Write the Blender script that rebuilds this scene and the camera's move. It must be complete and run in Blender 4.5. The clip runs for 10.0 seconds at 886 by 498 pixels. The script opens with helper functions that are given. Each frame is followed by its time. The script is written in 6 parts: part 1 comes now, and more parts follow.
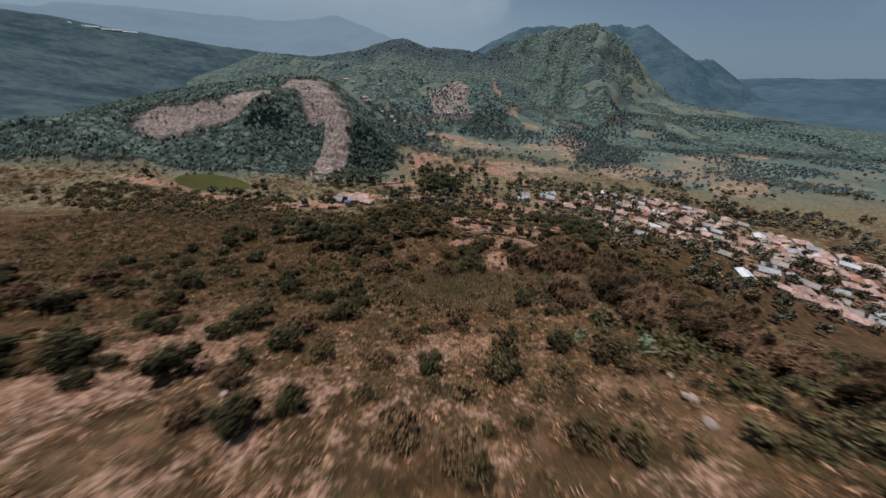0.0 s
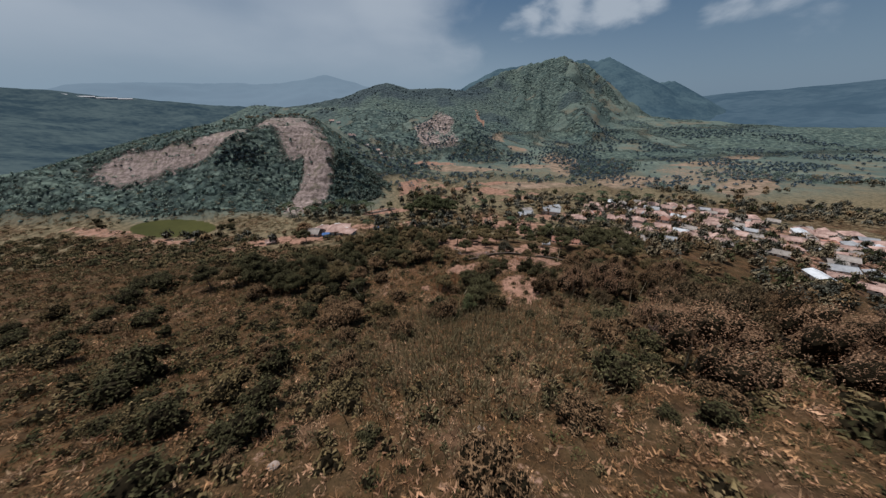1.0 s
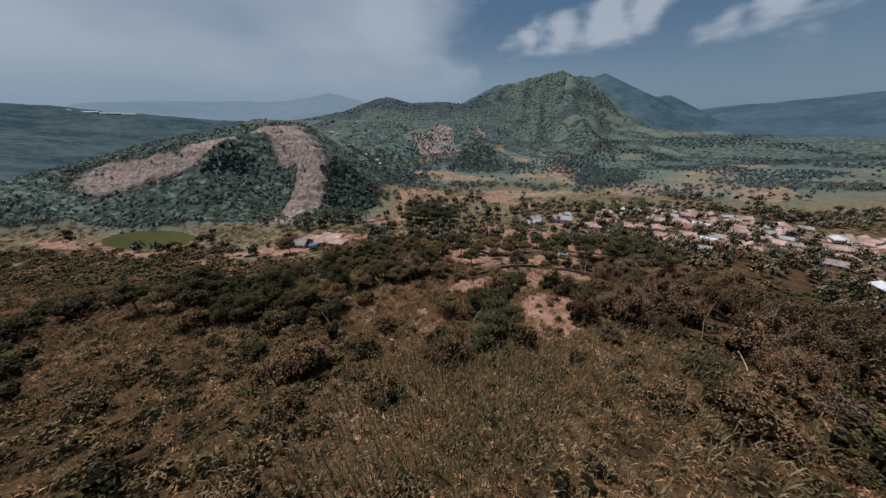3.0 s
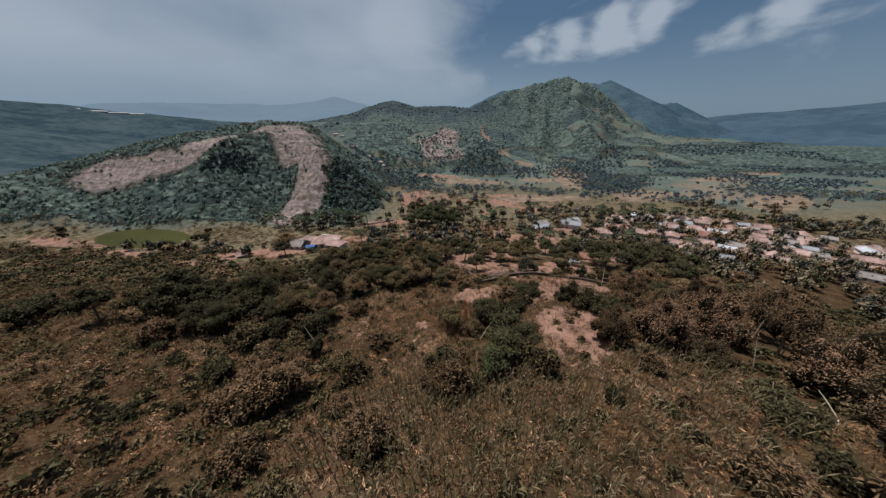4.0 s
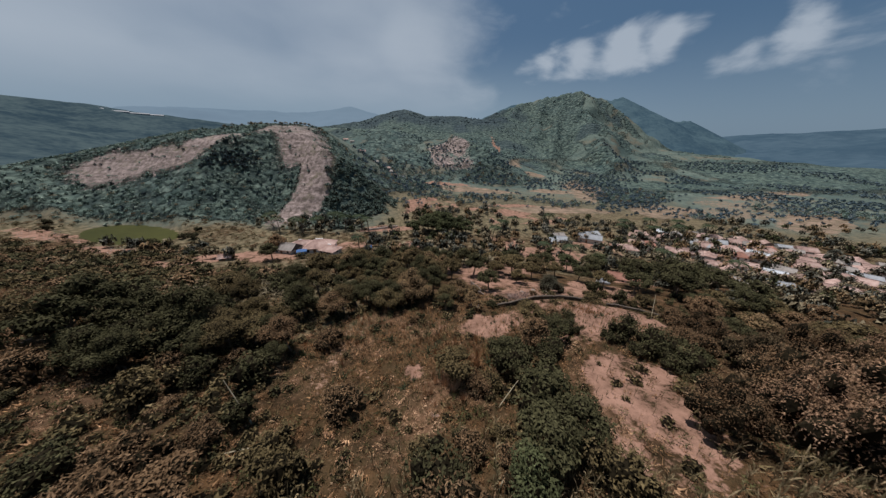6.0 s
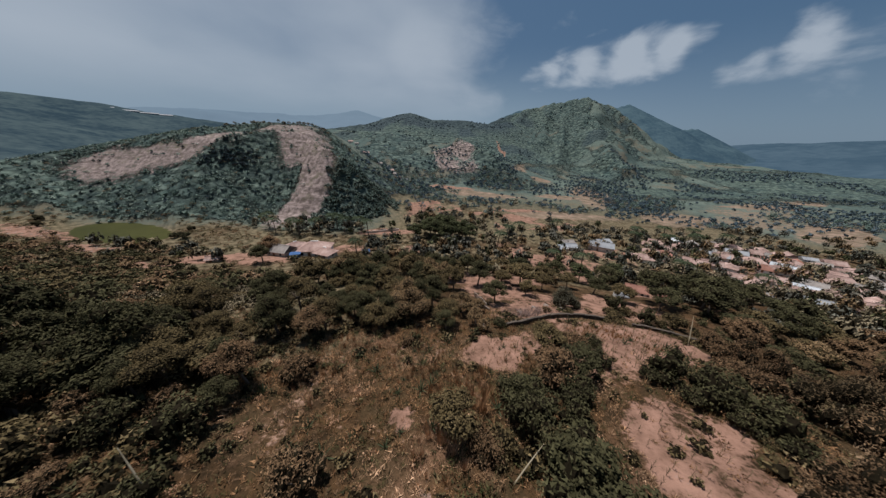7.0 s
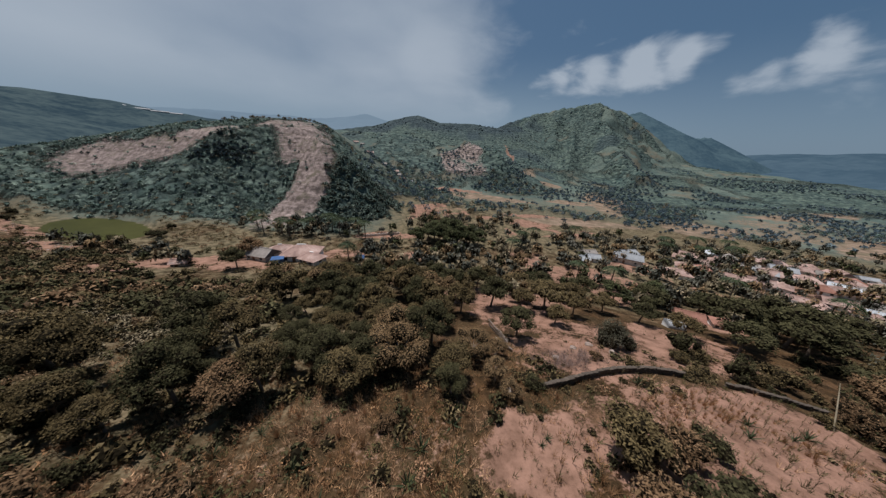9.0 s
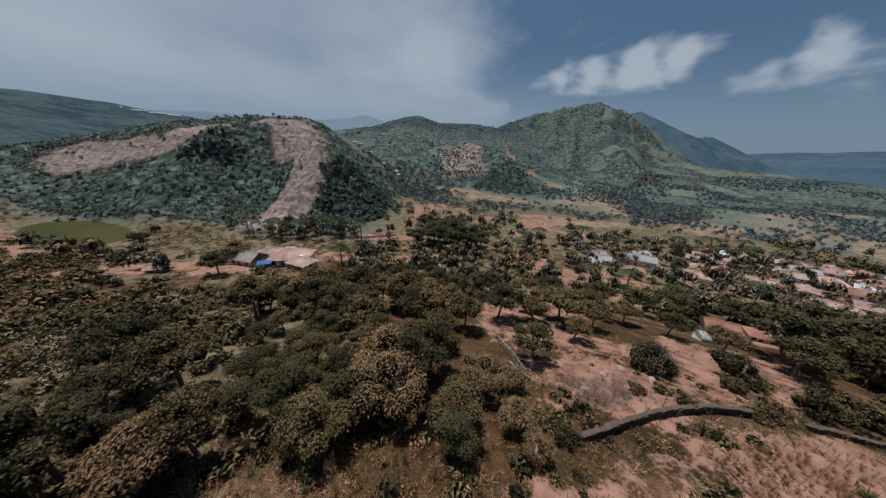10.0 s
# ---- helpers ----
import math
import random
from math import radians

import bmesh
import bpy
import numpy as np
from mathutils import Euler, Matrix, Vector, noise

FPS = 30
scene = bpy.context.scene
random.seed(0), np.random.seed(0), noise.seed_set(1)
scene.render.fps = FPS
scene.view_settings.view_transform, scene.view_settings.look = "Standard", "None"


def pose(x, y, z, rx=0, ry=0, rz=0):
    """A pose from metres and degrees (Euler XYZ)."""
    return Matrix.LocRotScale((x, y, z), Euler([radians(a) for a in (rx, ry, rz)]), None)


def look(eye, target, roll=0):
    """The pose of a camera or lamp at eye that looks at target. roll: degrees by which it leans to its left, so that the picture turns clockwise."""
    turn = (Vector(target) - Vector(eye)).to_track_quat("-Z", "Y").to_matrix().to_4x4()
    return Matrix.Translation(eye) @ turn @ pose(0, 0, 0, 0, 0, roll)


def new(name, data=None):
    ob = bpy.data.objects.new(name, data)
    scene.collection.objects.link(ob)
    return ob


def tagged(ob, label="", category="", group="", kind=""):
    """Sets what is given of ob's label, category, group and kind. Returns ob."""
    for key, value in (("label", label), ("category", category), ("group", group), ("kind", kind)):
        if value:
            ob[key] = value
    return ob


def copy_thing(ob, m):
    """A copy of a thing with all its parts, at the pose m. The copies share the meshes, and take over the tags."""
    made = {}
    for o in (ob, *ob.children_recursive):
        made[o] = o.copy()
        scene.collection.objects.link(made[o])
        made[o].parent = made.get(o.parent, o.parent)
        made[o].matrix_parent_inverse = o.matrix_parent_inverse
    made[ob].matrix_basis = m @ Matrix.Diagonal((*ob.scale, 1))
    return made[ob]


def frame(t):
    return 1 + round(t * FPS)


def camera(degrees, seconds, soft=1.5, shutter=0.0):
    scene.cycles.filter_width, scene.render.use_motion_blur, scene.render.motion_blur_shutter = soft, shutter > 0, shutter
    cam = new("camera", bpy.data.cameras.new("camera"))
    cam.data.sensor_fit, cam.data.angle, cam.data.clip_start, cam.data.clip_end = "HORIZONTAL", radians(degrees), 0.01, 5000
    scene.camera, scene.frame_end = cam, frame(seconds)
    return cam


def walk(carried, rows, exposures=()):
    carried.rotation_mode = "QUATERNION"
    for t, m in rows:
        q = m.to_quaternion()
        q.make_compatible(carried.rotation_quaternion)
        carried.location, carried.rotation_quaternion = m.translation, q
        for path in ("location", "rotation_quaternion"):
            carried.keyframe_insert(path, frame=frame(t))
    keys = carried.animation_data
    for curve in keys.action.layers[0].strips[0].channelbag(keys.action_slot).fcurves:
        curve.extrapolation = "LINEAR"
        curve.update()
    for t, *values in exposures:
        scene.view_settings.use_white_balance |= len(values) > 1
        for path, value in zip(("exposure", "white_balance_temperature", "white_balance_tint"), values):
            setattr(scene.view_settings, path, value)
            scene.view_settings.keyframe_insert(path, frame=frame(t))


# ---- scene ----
cam = camera(122.0, 10.0, soft=1.35, shutter=0.22)
PATH = [
    (0, (-0.93, -1.20, 72.18), (-0.12, 14.76, 60.16), 3.61),
    (0.2, (-0.02, 4.55, 67.42), (0.70, 21.13, 56.26), 1.70),
    (0.5, (0.38, 10.01, 63.15), (1.22, 27.04, 52.71), -0.26),
    (1, (0.53, 14.59, 60.05), (1.51, 31.92, 50.10), -1.46),
    (1.5, (0.69, 17.56, 58.16), (1.72, 35.05, 48.52), -1.89),
    (2, (0.81, 20.22, 56.57), (1.85, 37.85, 47.17), -2.06),
    (2.5, (0.91, 22.69, 55.12), (1.93, 40.41, 45.91), -2.02),
    (4, (0.98, 29.41, 51.85), (1.77, 47.37, 43.07), -1.04),
    (4.5, (1.04, 31.75, 50.76), (1.73, 49.79, 42.16), -0.53),
    (5, (1.07, 34.12, 49.72), (1.66, 52.25, 41.29), -0.11),
    (5.5, (1.15, 36.53, 48.71), (1.62, 54.75, 40.46), 0.31),
    (7, (1.73, 44.30, 46.05), (1.82, 62.73, 38.27), 1.66),
    (7.5, (1.70, 47.12, 45.33), (1.68, 65.59, 37.65), 2.08),
    (8, (1.62, 49.91, 44.52), (1.49, 68.41, 36.92), 2.45),
    (8.5, (1.61, 52.68, 43.55), (1.39, 71.21, 36.02), 2.69),
    (9, (1.52, 55.40, 42.72), (1.24, 73.94, 35.24), 2.74),
    (9.5, (1.41, 57.99, 41.93), (1.11, 76.55, 34.48), 2.67),
    (10, (1.33, 60.60, 41.13), (1.03, 79.17, 33.71), 2.39),
]
walk(cam, [(t, look(eye, target, roll)) for t, eye, target, roll in PATH], exposures=((0.0, 0.04, 6060, 13), (10.0, 0.04, 6060, 13)))

# ---- sky, sun, exposure ----
SUN_ELEV, SUN_AZ = 70.0, -35.0        # degrees; azimuth from +y, to the left
az, el = radians(SUN_AZ), radians(SUN_ELEV)
SUN_DIR = Vector((math.sin(az) * math.cos(el), math.cos(az) * math.cos(el), math.sin(el)))
sun_data = bpy.data.lights.new("sun", "SUN")
sun_data.energy, sun_data.angle, sun_data.color = 5.0, radians(0.6), (1.0, 0.93, 0.84)
sun = new("sun", sun_data)
sun.matrix_world = look(SUN_DIR * 900, (0, 0, 0))


class Nodes:
    """Short hand for building a node tree."""

    def __init__(self, tree):
        self.tree = tree
        tree.nodes.clear()

    def add(self, kind, ins=None, **props):
        n = self.tree.nodes.new("ShaderNode" + kind)
        for k, v in props.items():
            setattr(n, k, v)
        for k, v in (ins or {}).items():
            self.put(n.inputs[k], v)
        return n

    def put(self, socket, v):
        if isinstance(v, bpy.types.NodeSocket):
            self.tree.links.new(v, socket)
        else:
            socket.default_value = v

    def math(self, op, a, b=0.0, c=0.0, clamp=False):
        n = self.add("Math", operation=op, use_clamp=clamp)
        for i, v in enumerate((a, b, c)):
            self.put(n.inputs[i], v)
        return n.outputs[0]

    def mix(self, f, a, b, blend="MIX"):
        n = self.add("Mix", data_type="RGBA", blend_type=blend)
        self.put(n.inputs[0], f)
        for i, v in ((6, a), (7, b)):
            self.put(n.inputs[i], (*v, 1) if isinstance(v, tuple) and len(v) == 3 else v)
        return n.outputs[2]

    def noise(self, vec, scale, detail=4.0, rough=0.55, dist=0.0):
        return self.add("TexNoise", {"Vector": vec, "Scale": scale, "Detail": detail, "Roughness": rough, "Distortion": dist}).outputs["Fac"]

    def step(self, v, a, b):
        n = self.add("MapRange", {"Value": v, "From Min": a, "From Max": b}, interpolation_type="SMOOTHSTEP")
        return n.outputs[0]


CUMULUS = ((-0.25, 0.92, 0.31, 0.22, 0.06), (-0.08, 0.957, 0.27, 0.12, 0.07), (0.29, 0.93, 0.2, 0.07, 0.11), (0.37, 0.89, 0.225, 0.09, 0.14), (0.45, 0.85, 0.235, 0.1, 0.15), (0.53, 0.80, 0.238, 0.095, 0.15), (0.6, 0.755, 0.24, 0.075, 0.13),
           (0.68, 0.705, 0.195, 0.06, 0.12), (0.73, 0.65, 0.212, 0.08, 0.125), (0.78, 0.59, 0.235, 0.11, 0.12), (0.85, 0.46, 0.26, 0.14, 0.11))


def build_world():
    world = bpy.data.worlds.new("sky")
    scene.world = world
    world.use_nodes = True
    n = Nodes(world.node_tree)
    sky = n.add("TexSky", sky_type="NISHITA", sun_disc=False, sun_elevation=el, sun_rotation=az, altitude=300.0, air_density=1.0, dust_density=2.2, ozone_density=1.5)
    way = n.add("TexCoord").outputs["Generated"]
    sep = n.add("SeparateXYZ", {0: way})
    up = n.math("MAXIMUM", sep.outputs[2], 0.02)
    # the cloud deck: directions laid on a flat sheet
    flat = n.add("CombineXYZ", {0: n.math("DIVIDE", sep.outputs[0], n.math("ADD", up, 0.12)), 1: n.math("DIVIDE", sep.outputs[1], n.math("ADD", up, 0.12)), 2: 0.0}).outputs[0]
    big = n.noise(flat, 0.33, 4.0, 0.45, 0.2)
    fine = n.noise(n.add("Mapping", {"Vector": way, "Scale": (1.0, 1.0, 2.2)}).outputs[0], 6.5, 8.0, 0.54, 0.25)
    veil = n.step(sep.outputs[0], 0.3, -0.12)
    calm = n.math("MULTIPLY", n.math("SUBTRACT", fine, 0.5), n.math("MULTIPLY_ADD", veil, -0.36, 0.45))
    mass = n.math("ADD", n.math("MULTIPLY", big, 0.75), n.math("ADD", calm, 0.225))
    def bank(dx, dy, dz, wide):
        d = n.add("VectorMath", {0: way, 1: Vector((dx, dy, dz)).normalized()}, operation="DOT_PRODUCT").outputs["Value"]
        return n.step(d, math.cos(wide), 1.0)
    for dx, dy, dz, wide, lift in CUMULUS:
        mass = n.math("ADD", mass, n.math("MULTIPLY", bank(dx, dy, dz, wide), lift))
    cut = n.math("SUBTRACT", 0.675, n.math("MULTIPLY", veil, 0.37))
    cloud = n.step(mass, cut, n.math("ADD", cut, n.math("MULTIPLY_ADD", veil, 0.3, 0.15)))
    fade = n.math("MULTIPLY", n.step(sep.outputs[2], 0.03, 0.2), n.step(sep.outputs[2], 0.8, 0.36))   # cloud is taken out overhead, out of view, to weaken the fill light
    haze = n.math("MULTIPLY", n.step(sep.outputs[2], 0.3, 0.0), n.math("MULTIPLY_ADD", n.step(sep.outputs[0], 0.75, 0.1), 0.45, 0.55))
    cloud = n.math("MULTIPLY", cloud, fade)
    tone = n.mix(haze, n.mix(0.6, sky.outputs[0], (1.05, 2.35, 3.7)), (4.5, 5.9, 6.9))
    tone = n.mix(n.math("MULTIPLY", cloud, 0.8), tone, (7.9, 8.7, 9.2))
    bg = n.add("Background", {"Color": tone, "Strength": 0.053})
    n.add("OutputWorld", {"Surface": bg.outputs[0]})


build_world()


# ---- materials ----
def surface(name, colours, scale=1.0, rough=0.85, bump=0.0, bump_scale=8.0, vary=0.25, island=0.0, coords="Object", metal=0.0, trans=0.0, detail=6.0):
    """A surface of two or three colours broken up at two scales, with a fine relief."""
    m = bpy.data.materials.new(name)
    m.use_nodes = True
    n = Nodes(m.node_tree)
    vec = n.add("TexCoord").outputs[coords]
    f = n.noise(vec, scale, detail, 0.6)
    ramp = n.add("ValToRGB", {0: f})
    el_ = ramp.color_ramp.elements
    while len(el_) < len(colours):
        el_.new(0.5)
    for i, c in enumerate(colours):
        el_[i].position = 0.32 + 0.36 * i / max(1, len(colours) - 1)
        el_[i].color = (*c, 1)
    col = ramp.outputs[0]
    g = n.noise(vec, scale * 9.0, 3.0)
    k = n.math("MULTIPLY_ADD", g, vary * 2, 1.0 - vary)
    rnd = n.add("ObjectInfo").outputs["Random"]
    k = n.math("MULTIPLY", k, n.math("MULTIPLY_ADD", rnd, 0.3, 0.85))
    if island:
        isl = n.add("NewGeometry").outputs["Random Per Island"]
        k = n.math("MULTIPLY", k, n.math("MULTIPLY_ADD", isl, island * 2, 1.0 - island))
    col = n.mix(1.0, col, n.add("CombineColor", {0: k, 1: k, 2: k}).outputs[0], "MULTIPLY")
    ins = {"Base Color": col, "Roughness": rough, "Metallic": metal, "Specular IOR Level": 0.06 if island else 0.25}
    b = n.add("BsdfPrincipled", ins)
    if bump:
        h = n.noise(vec, bump_scale, 5.0, 0.65)
        n.put(b.inputs["Normal"], n.add("Bump", {"Strength": bump, "Distance": 0.1, "Height": h}).outputs[0])
    out = b.outputs[0]
    if trans:
        t = n.add("BsdfTranslucent", {"Color": col})
        out = n.add("MixShader", {0: trans, 1: out, 2: t.outputs[0]}).outputs[0]
    n.add("OutputMaterial", {"Surface": out})
    return m


def ground_material():
    m = bpy.data.materials.new("ground")
    m.use_nodes = True
    n = Nodes(m.node_tree)
    vec = n.add("TexCoord").outputs["Object"]
    def cover(name):
        return n.add("Attribute", attribute_name=name, attribute_type="GEOMETRY").outputs["Fac"]
    n1, n2, n3 = n.noise(vec, 0.05, 6.0), n.noise(vec, 0.45, 6.0, 0.65), n.noise(vec, 3.0, 5.0, 0.65)
    n4 = n.noise(vec, 0.16, 5.0, 0.6)
    dry = n.mix(n.step(n2, 0.35, 0.68), (0.025, 0.016, 0.008), (0.095, 0.052, 0.023))
    dry = n.mix(n.step(n4, 0.52, 0.74), dry, (0.164, 0.093, 0.055))
    dry = n.mix(n.math("MULTIPLY", n.step(n.noise(vec, 0.22, 5.0, 0.7), 0.46, 0.58), 0.55), dry, (0.062, 0.043, 0.021))
    n6 = n.noise(vec, 9.0, 4.0, 0.6)
    dry = n.mix(n.math("MULTIPLY", n.step(n6, 0.5, 0.62), 0.75), dry, (0.018, 0.012, 0.005))
    dry = n.mix(n.math("MULTIPLY", n.step(n.math("ADD", n.math("MULTIPLY", n6, 0.5), n.math("MULTIPLY", n3, 0.5)), 0.54, 0.62), 0.5), dry, (0.230, 0.139, 0.080))
    green = n.mix(n.step(n2, 0.35, 0.65), (0.066, 0.058, 0.032), (0.17, 0.135, 0.082))
    green = n.mix(n.math("MULTIPLY", n.step(n3, 0.5, 0.75), 0.5), green, (0.14, 0.105, 0.062))
    soil = n.mix(n.step(n2, 0.3, 0.7), (0.142, 0.081, 0.055), (0.294, 0.171, 0.123))
    soil = n.mix(n.math("MULTIPLY", n.step(n3, 0.55, 0.8), 0.6), soil, (0.067, 0.041, 0.021))
    rock = n.mix(n.step(n2, 0.35, 0.65), (0.108, 0.086, 0.078), (0.360, 0.290, 0.267))
    rock = n.mix(n.math("MULTIPLY", n.step(n3, 0.5, 0.7), 0.5), rock, (0.243, 0.177, 0.136))
    def edge(a, amount=0.5):
        s = n.math("ADD", a, n.math("MULTIPLY", n.math("SUBTRACT", n.math("ADD", n.math("MULTIPLY", n2, 0.6), n.math("MULTIPLY", n3, 0.4)), 0.5), amount * 2.6))
        return n.step(s, 0.35, 0.65)
    straw = n.mix(n.step(n3, 0.35, 0.65), (0.155, 0.093, 0.061), (0.34, 0.215, 0.155))
    dry = n.mix(edge(cover("straw"), 0.8), dry, straw)
    col = n.mix(edge(cover("green")), dry, green)
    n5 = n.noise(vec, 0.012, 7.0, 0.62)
    # bluish greens for far land, with distance haze put into the colour
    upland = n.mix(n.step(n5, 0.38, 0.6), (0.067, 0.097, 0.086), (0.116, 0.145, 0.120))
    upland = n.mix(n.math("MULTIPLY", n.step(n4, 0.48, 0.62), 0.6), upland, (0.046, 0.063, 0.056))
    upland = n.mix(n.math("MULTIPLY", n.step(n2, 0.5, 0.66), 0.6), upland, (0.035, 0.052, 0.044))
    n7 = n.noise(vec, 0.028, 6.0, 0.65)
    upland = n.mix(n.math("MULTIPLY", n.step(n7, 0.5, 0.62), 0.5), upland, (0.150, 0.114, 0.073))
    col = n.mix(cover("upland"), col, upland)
    # a closed canopy: round crowns, the shade between them painted as a dark colour
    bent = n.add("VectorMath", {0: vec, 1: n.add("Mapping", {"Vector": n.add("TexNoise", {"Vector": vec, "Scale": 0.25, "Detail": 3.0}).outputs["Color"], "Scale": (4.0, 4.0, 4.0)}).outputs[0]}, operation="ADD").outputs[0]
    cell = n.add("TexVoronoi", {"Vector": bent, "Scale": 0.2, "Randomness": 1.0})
    gap_shade = n.step(cell.outputs["Distance"], 0.32, 0.85)
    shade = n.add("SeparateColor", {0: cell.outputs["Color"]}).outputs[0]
    # canopy greens also carry blue in place of haze
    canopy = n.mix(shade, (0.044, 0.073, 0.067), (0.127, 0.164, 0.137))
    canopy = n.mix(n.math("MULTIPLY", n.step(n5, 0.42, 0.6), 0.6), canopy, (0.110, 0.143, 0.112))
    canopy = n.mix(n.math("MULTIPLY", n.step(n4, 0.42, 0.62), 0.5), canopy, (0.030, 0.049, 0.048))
    canopy = n.mix(n.math("MULTIPLY", gap_shade, 0.7), canopy, (0.019, 0.030, 0.030))
    # a darker, bluer canopy; the blue stands in for haze
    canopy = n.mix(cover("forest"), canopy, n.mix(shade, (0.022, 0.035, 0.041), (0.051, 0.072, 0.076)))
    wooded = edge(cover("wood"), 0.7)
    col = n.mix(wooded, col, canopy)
    col = n.mix(edge(cover("soil"), 1.25), col, soil)
    # harvested fields: dry stubble in faint strips
    strip = n.noise(n.add("Mapping", {"Vector": vec, "Scale": (0.03, 0.35, 0.03), "Rotation": (0.0, 0.0, 0.35)}).outputs[0], 1.0, 4.0, 0.6)
    field = n.mix(n.step(n4, 0.36, 0.66), (0.135, 0.1, 0.07), (0.275, 0.195, 0.142))
    field = n.mix(n.math("MULTIPLY", n.step(strip, 0.5, 0.6), 0.55), field, (0.1, 0.096, 0.058))
    field = n.mix(n.math("MULTIPLY", n.step(n2, 0.52, 0.68), 0.45), field, (0.07, 0.068, 0.042))
    col = n.mix(edge(cover("field"), 0.9), col, field)
    lay = n.add("Mapping", {"Vector": vec, "Scale": (0.05, 0.05, 0.9), "Rotation": (0.09, 0.05, 0.0)}).outputs[0]
    band = n.noise(lay, 1.0, 6.0, 0.65, 0.4)
    rock = n.mix(n.math("MULTIPLY", n.step(band, 0.5, 0.64), 0.55), rock, (0.11, 0.085, 0.075))
    rock = n.mix(n.math("MULTIPLY", n.step(n6, 0.48, 0.6), 0.5), rock, (0.1, 0.08, 0.065))
    rock = n.mix(n.math("MULTIPLY", n.step(n4, 0.52, 0.68), 0.6), rock, (0.12, 0.11, 0.07))
    col = n.mix(edge(cover("rock"), 1.1), col, rock)
    b = n.add("BsdfPrincipled", {"Base Color": col, "Roughness": 0.95, "Specular IOR Level": 0.1})
    h = n.math("ADD", n.math("MULTIPLY", n2, 1.0), n.math("MULTIPLY", n3, 0.35))
    fine_bump = n.add("Bump", {"Strength": 0.7, "Distance": 0.6, "Height": h}).outputs[0]
    crowns = n.math("MULTIPLY", n.math("SUBTRACT", 1.0, cell.outputs["Distance"]), wooded)
    n.put(b.inputs["Normal"], n.add("Bump", {"Strength": 0.9, "Distance": 2.5, "Height": crowns, "Normal": fine_bump}).outputs[0])
    n.add("OutputMaterial", {"Surface": b.outputs[0]})
    return m


def haze_tint_material(name, dark, light, haze_glow, scale=0.004):
    """Far ranges: the haze of kilometres of air is painted as bluish colour and emission."""
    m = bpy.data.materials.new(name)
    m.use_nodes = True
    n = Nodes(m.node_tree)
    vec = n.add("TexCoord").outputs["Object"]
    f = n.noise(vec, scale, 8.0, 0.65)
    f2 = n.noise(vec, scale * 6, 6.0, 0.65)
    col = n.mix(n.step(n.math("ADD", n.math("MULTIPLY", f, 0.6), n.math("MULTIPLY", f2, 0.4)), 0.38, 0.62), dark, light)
    b = n.add("BsdfPrincipled", {"Base Color": col, "Roughness": 1.0, "Specular IOR Level": 0.0, "Emission Color": (*haze_glow, 1), "Emission Strength": 1.0})
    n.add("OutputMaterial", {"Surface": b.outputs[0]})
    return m


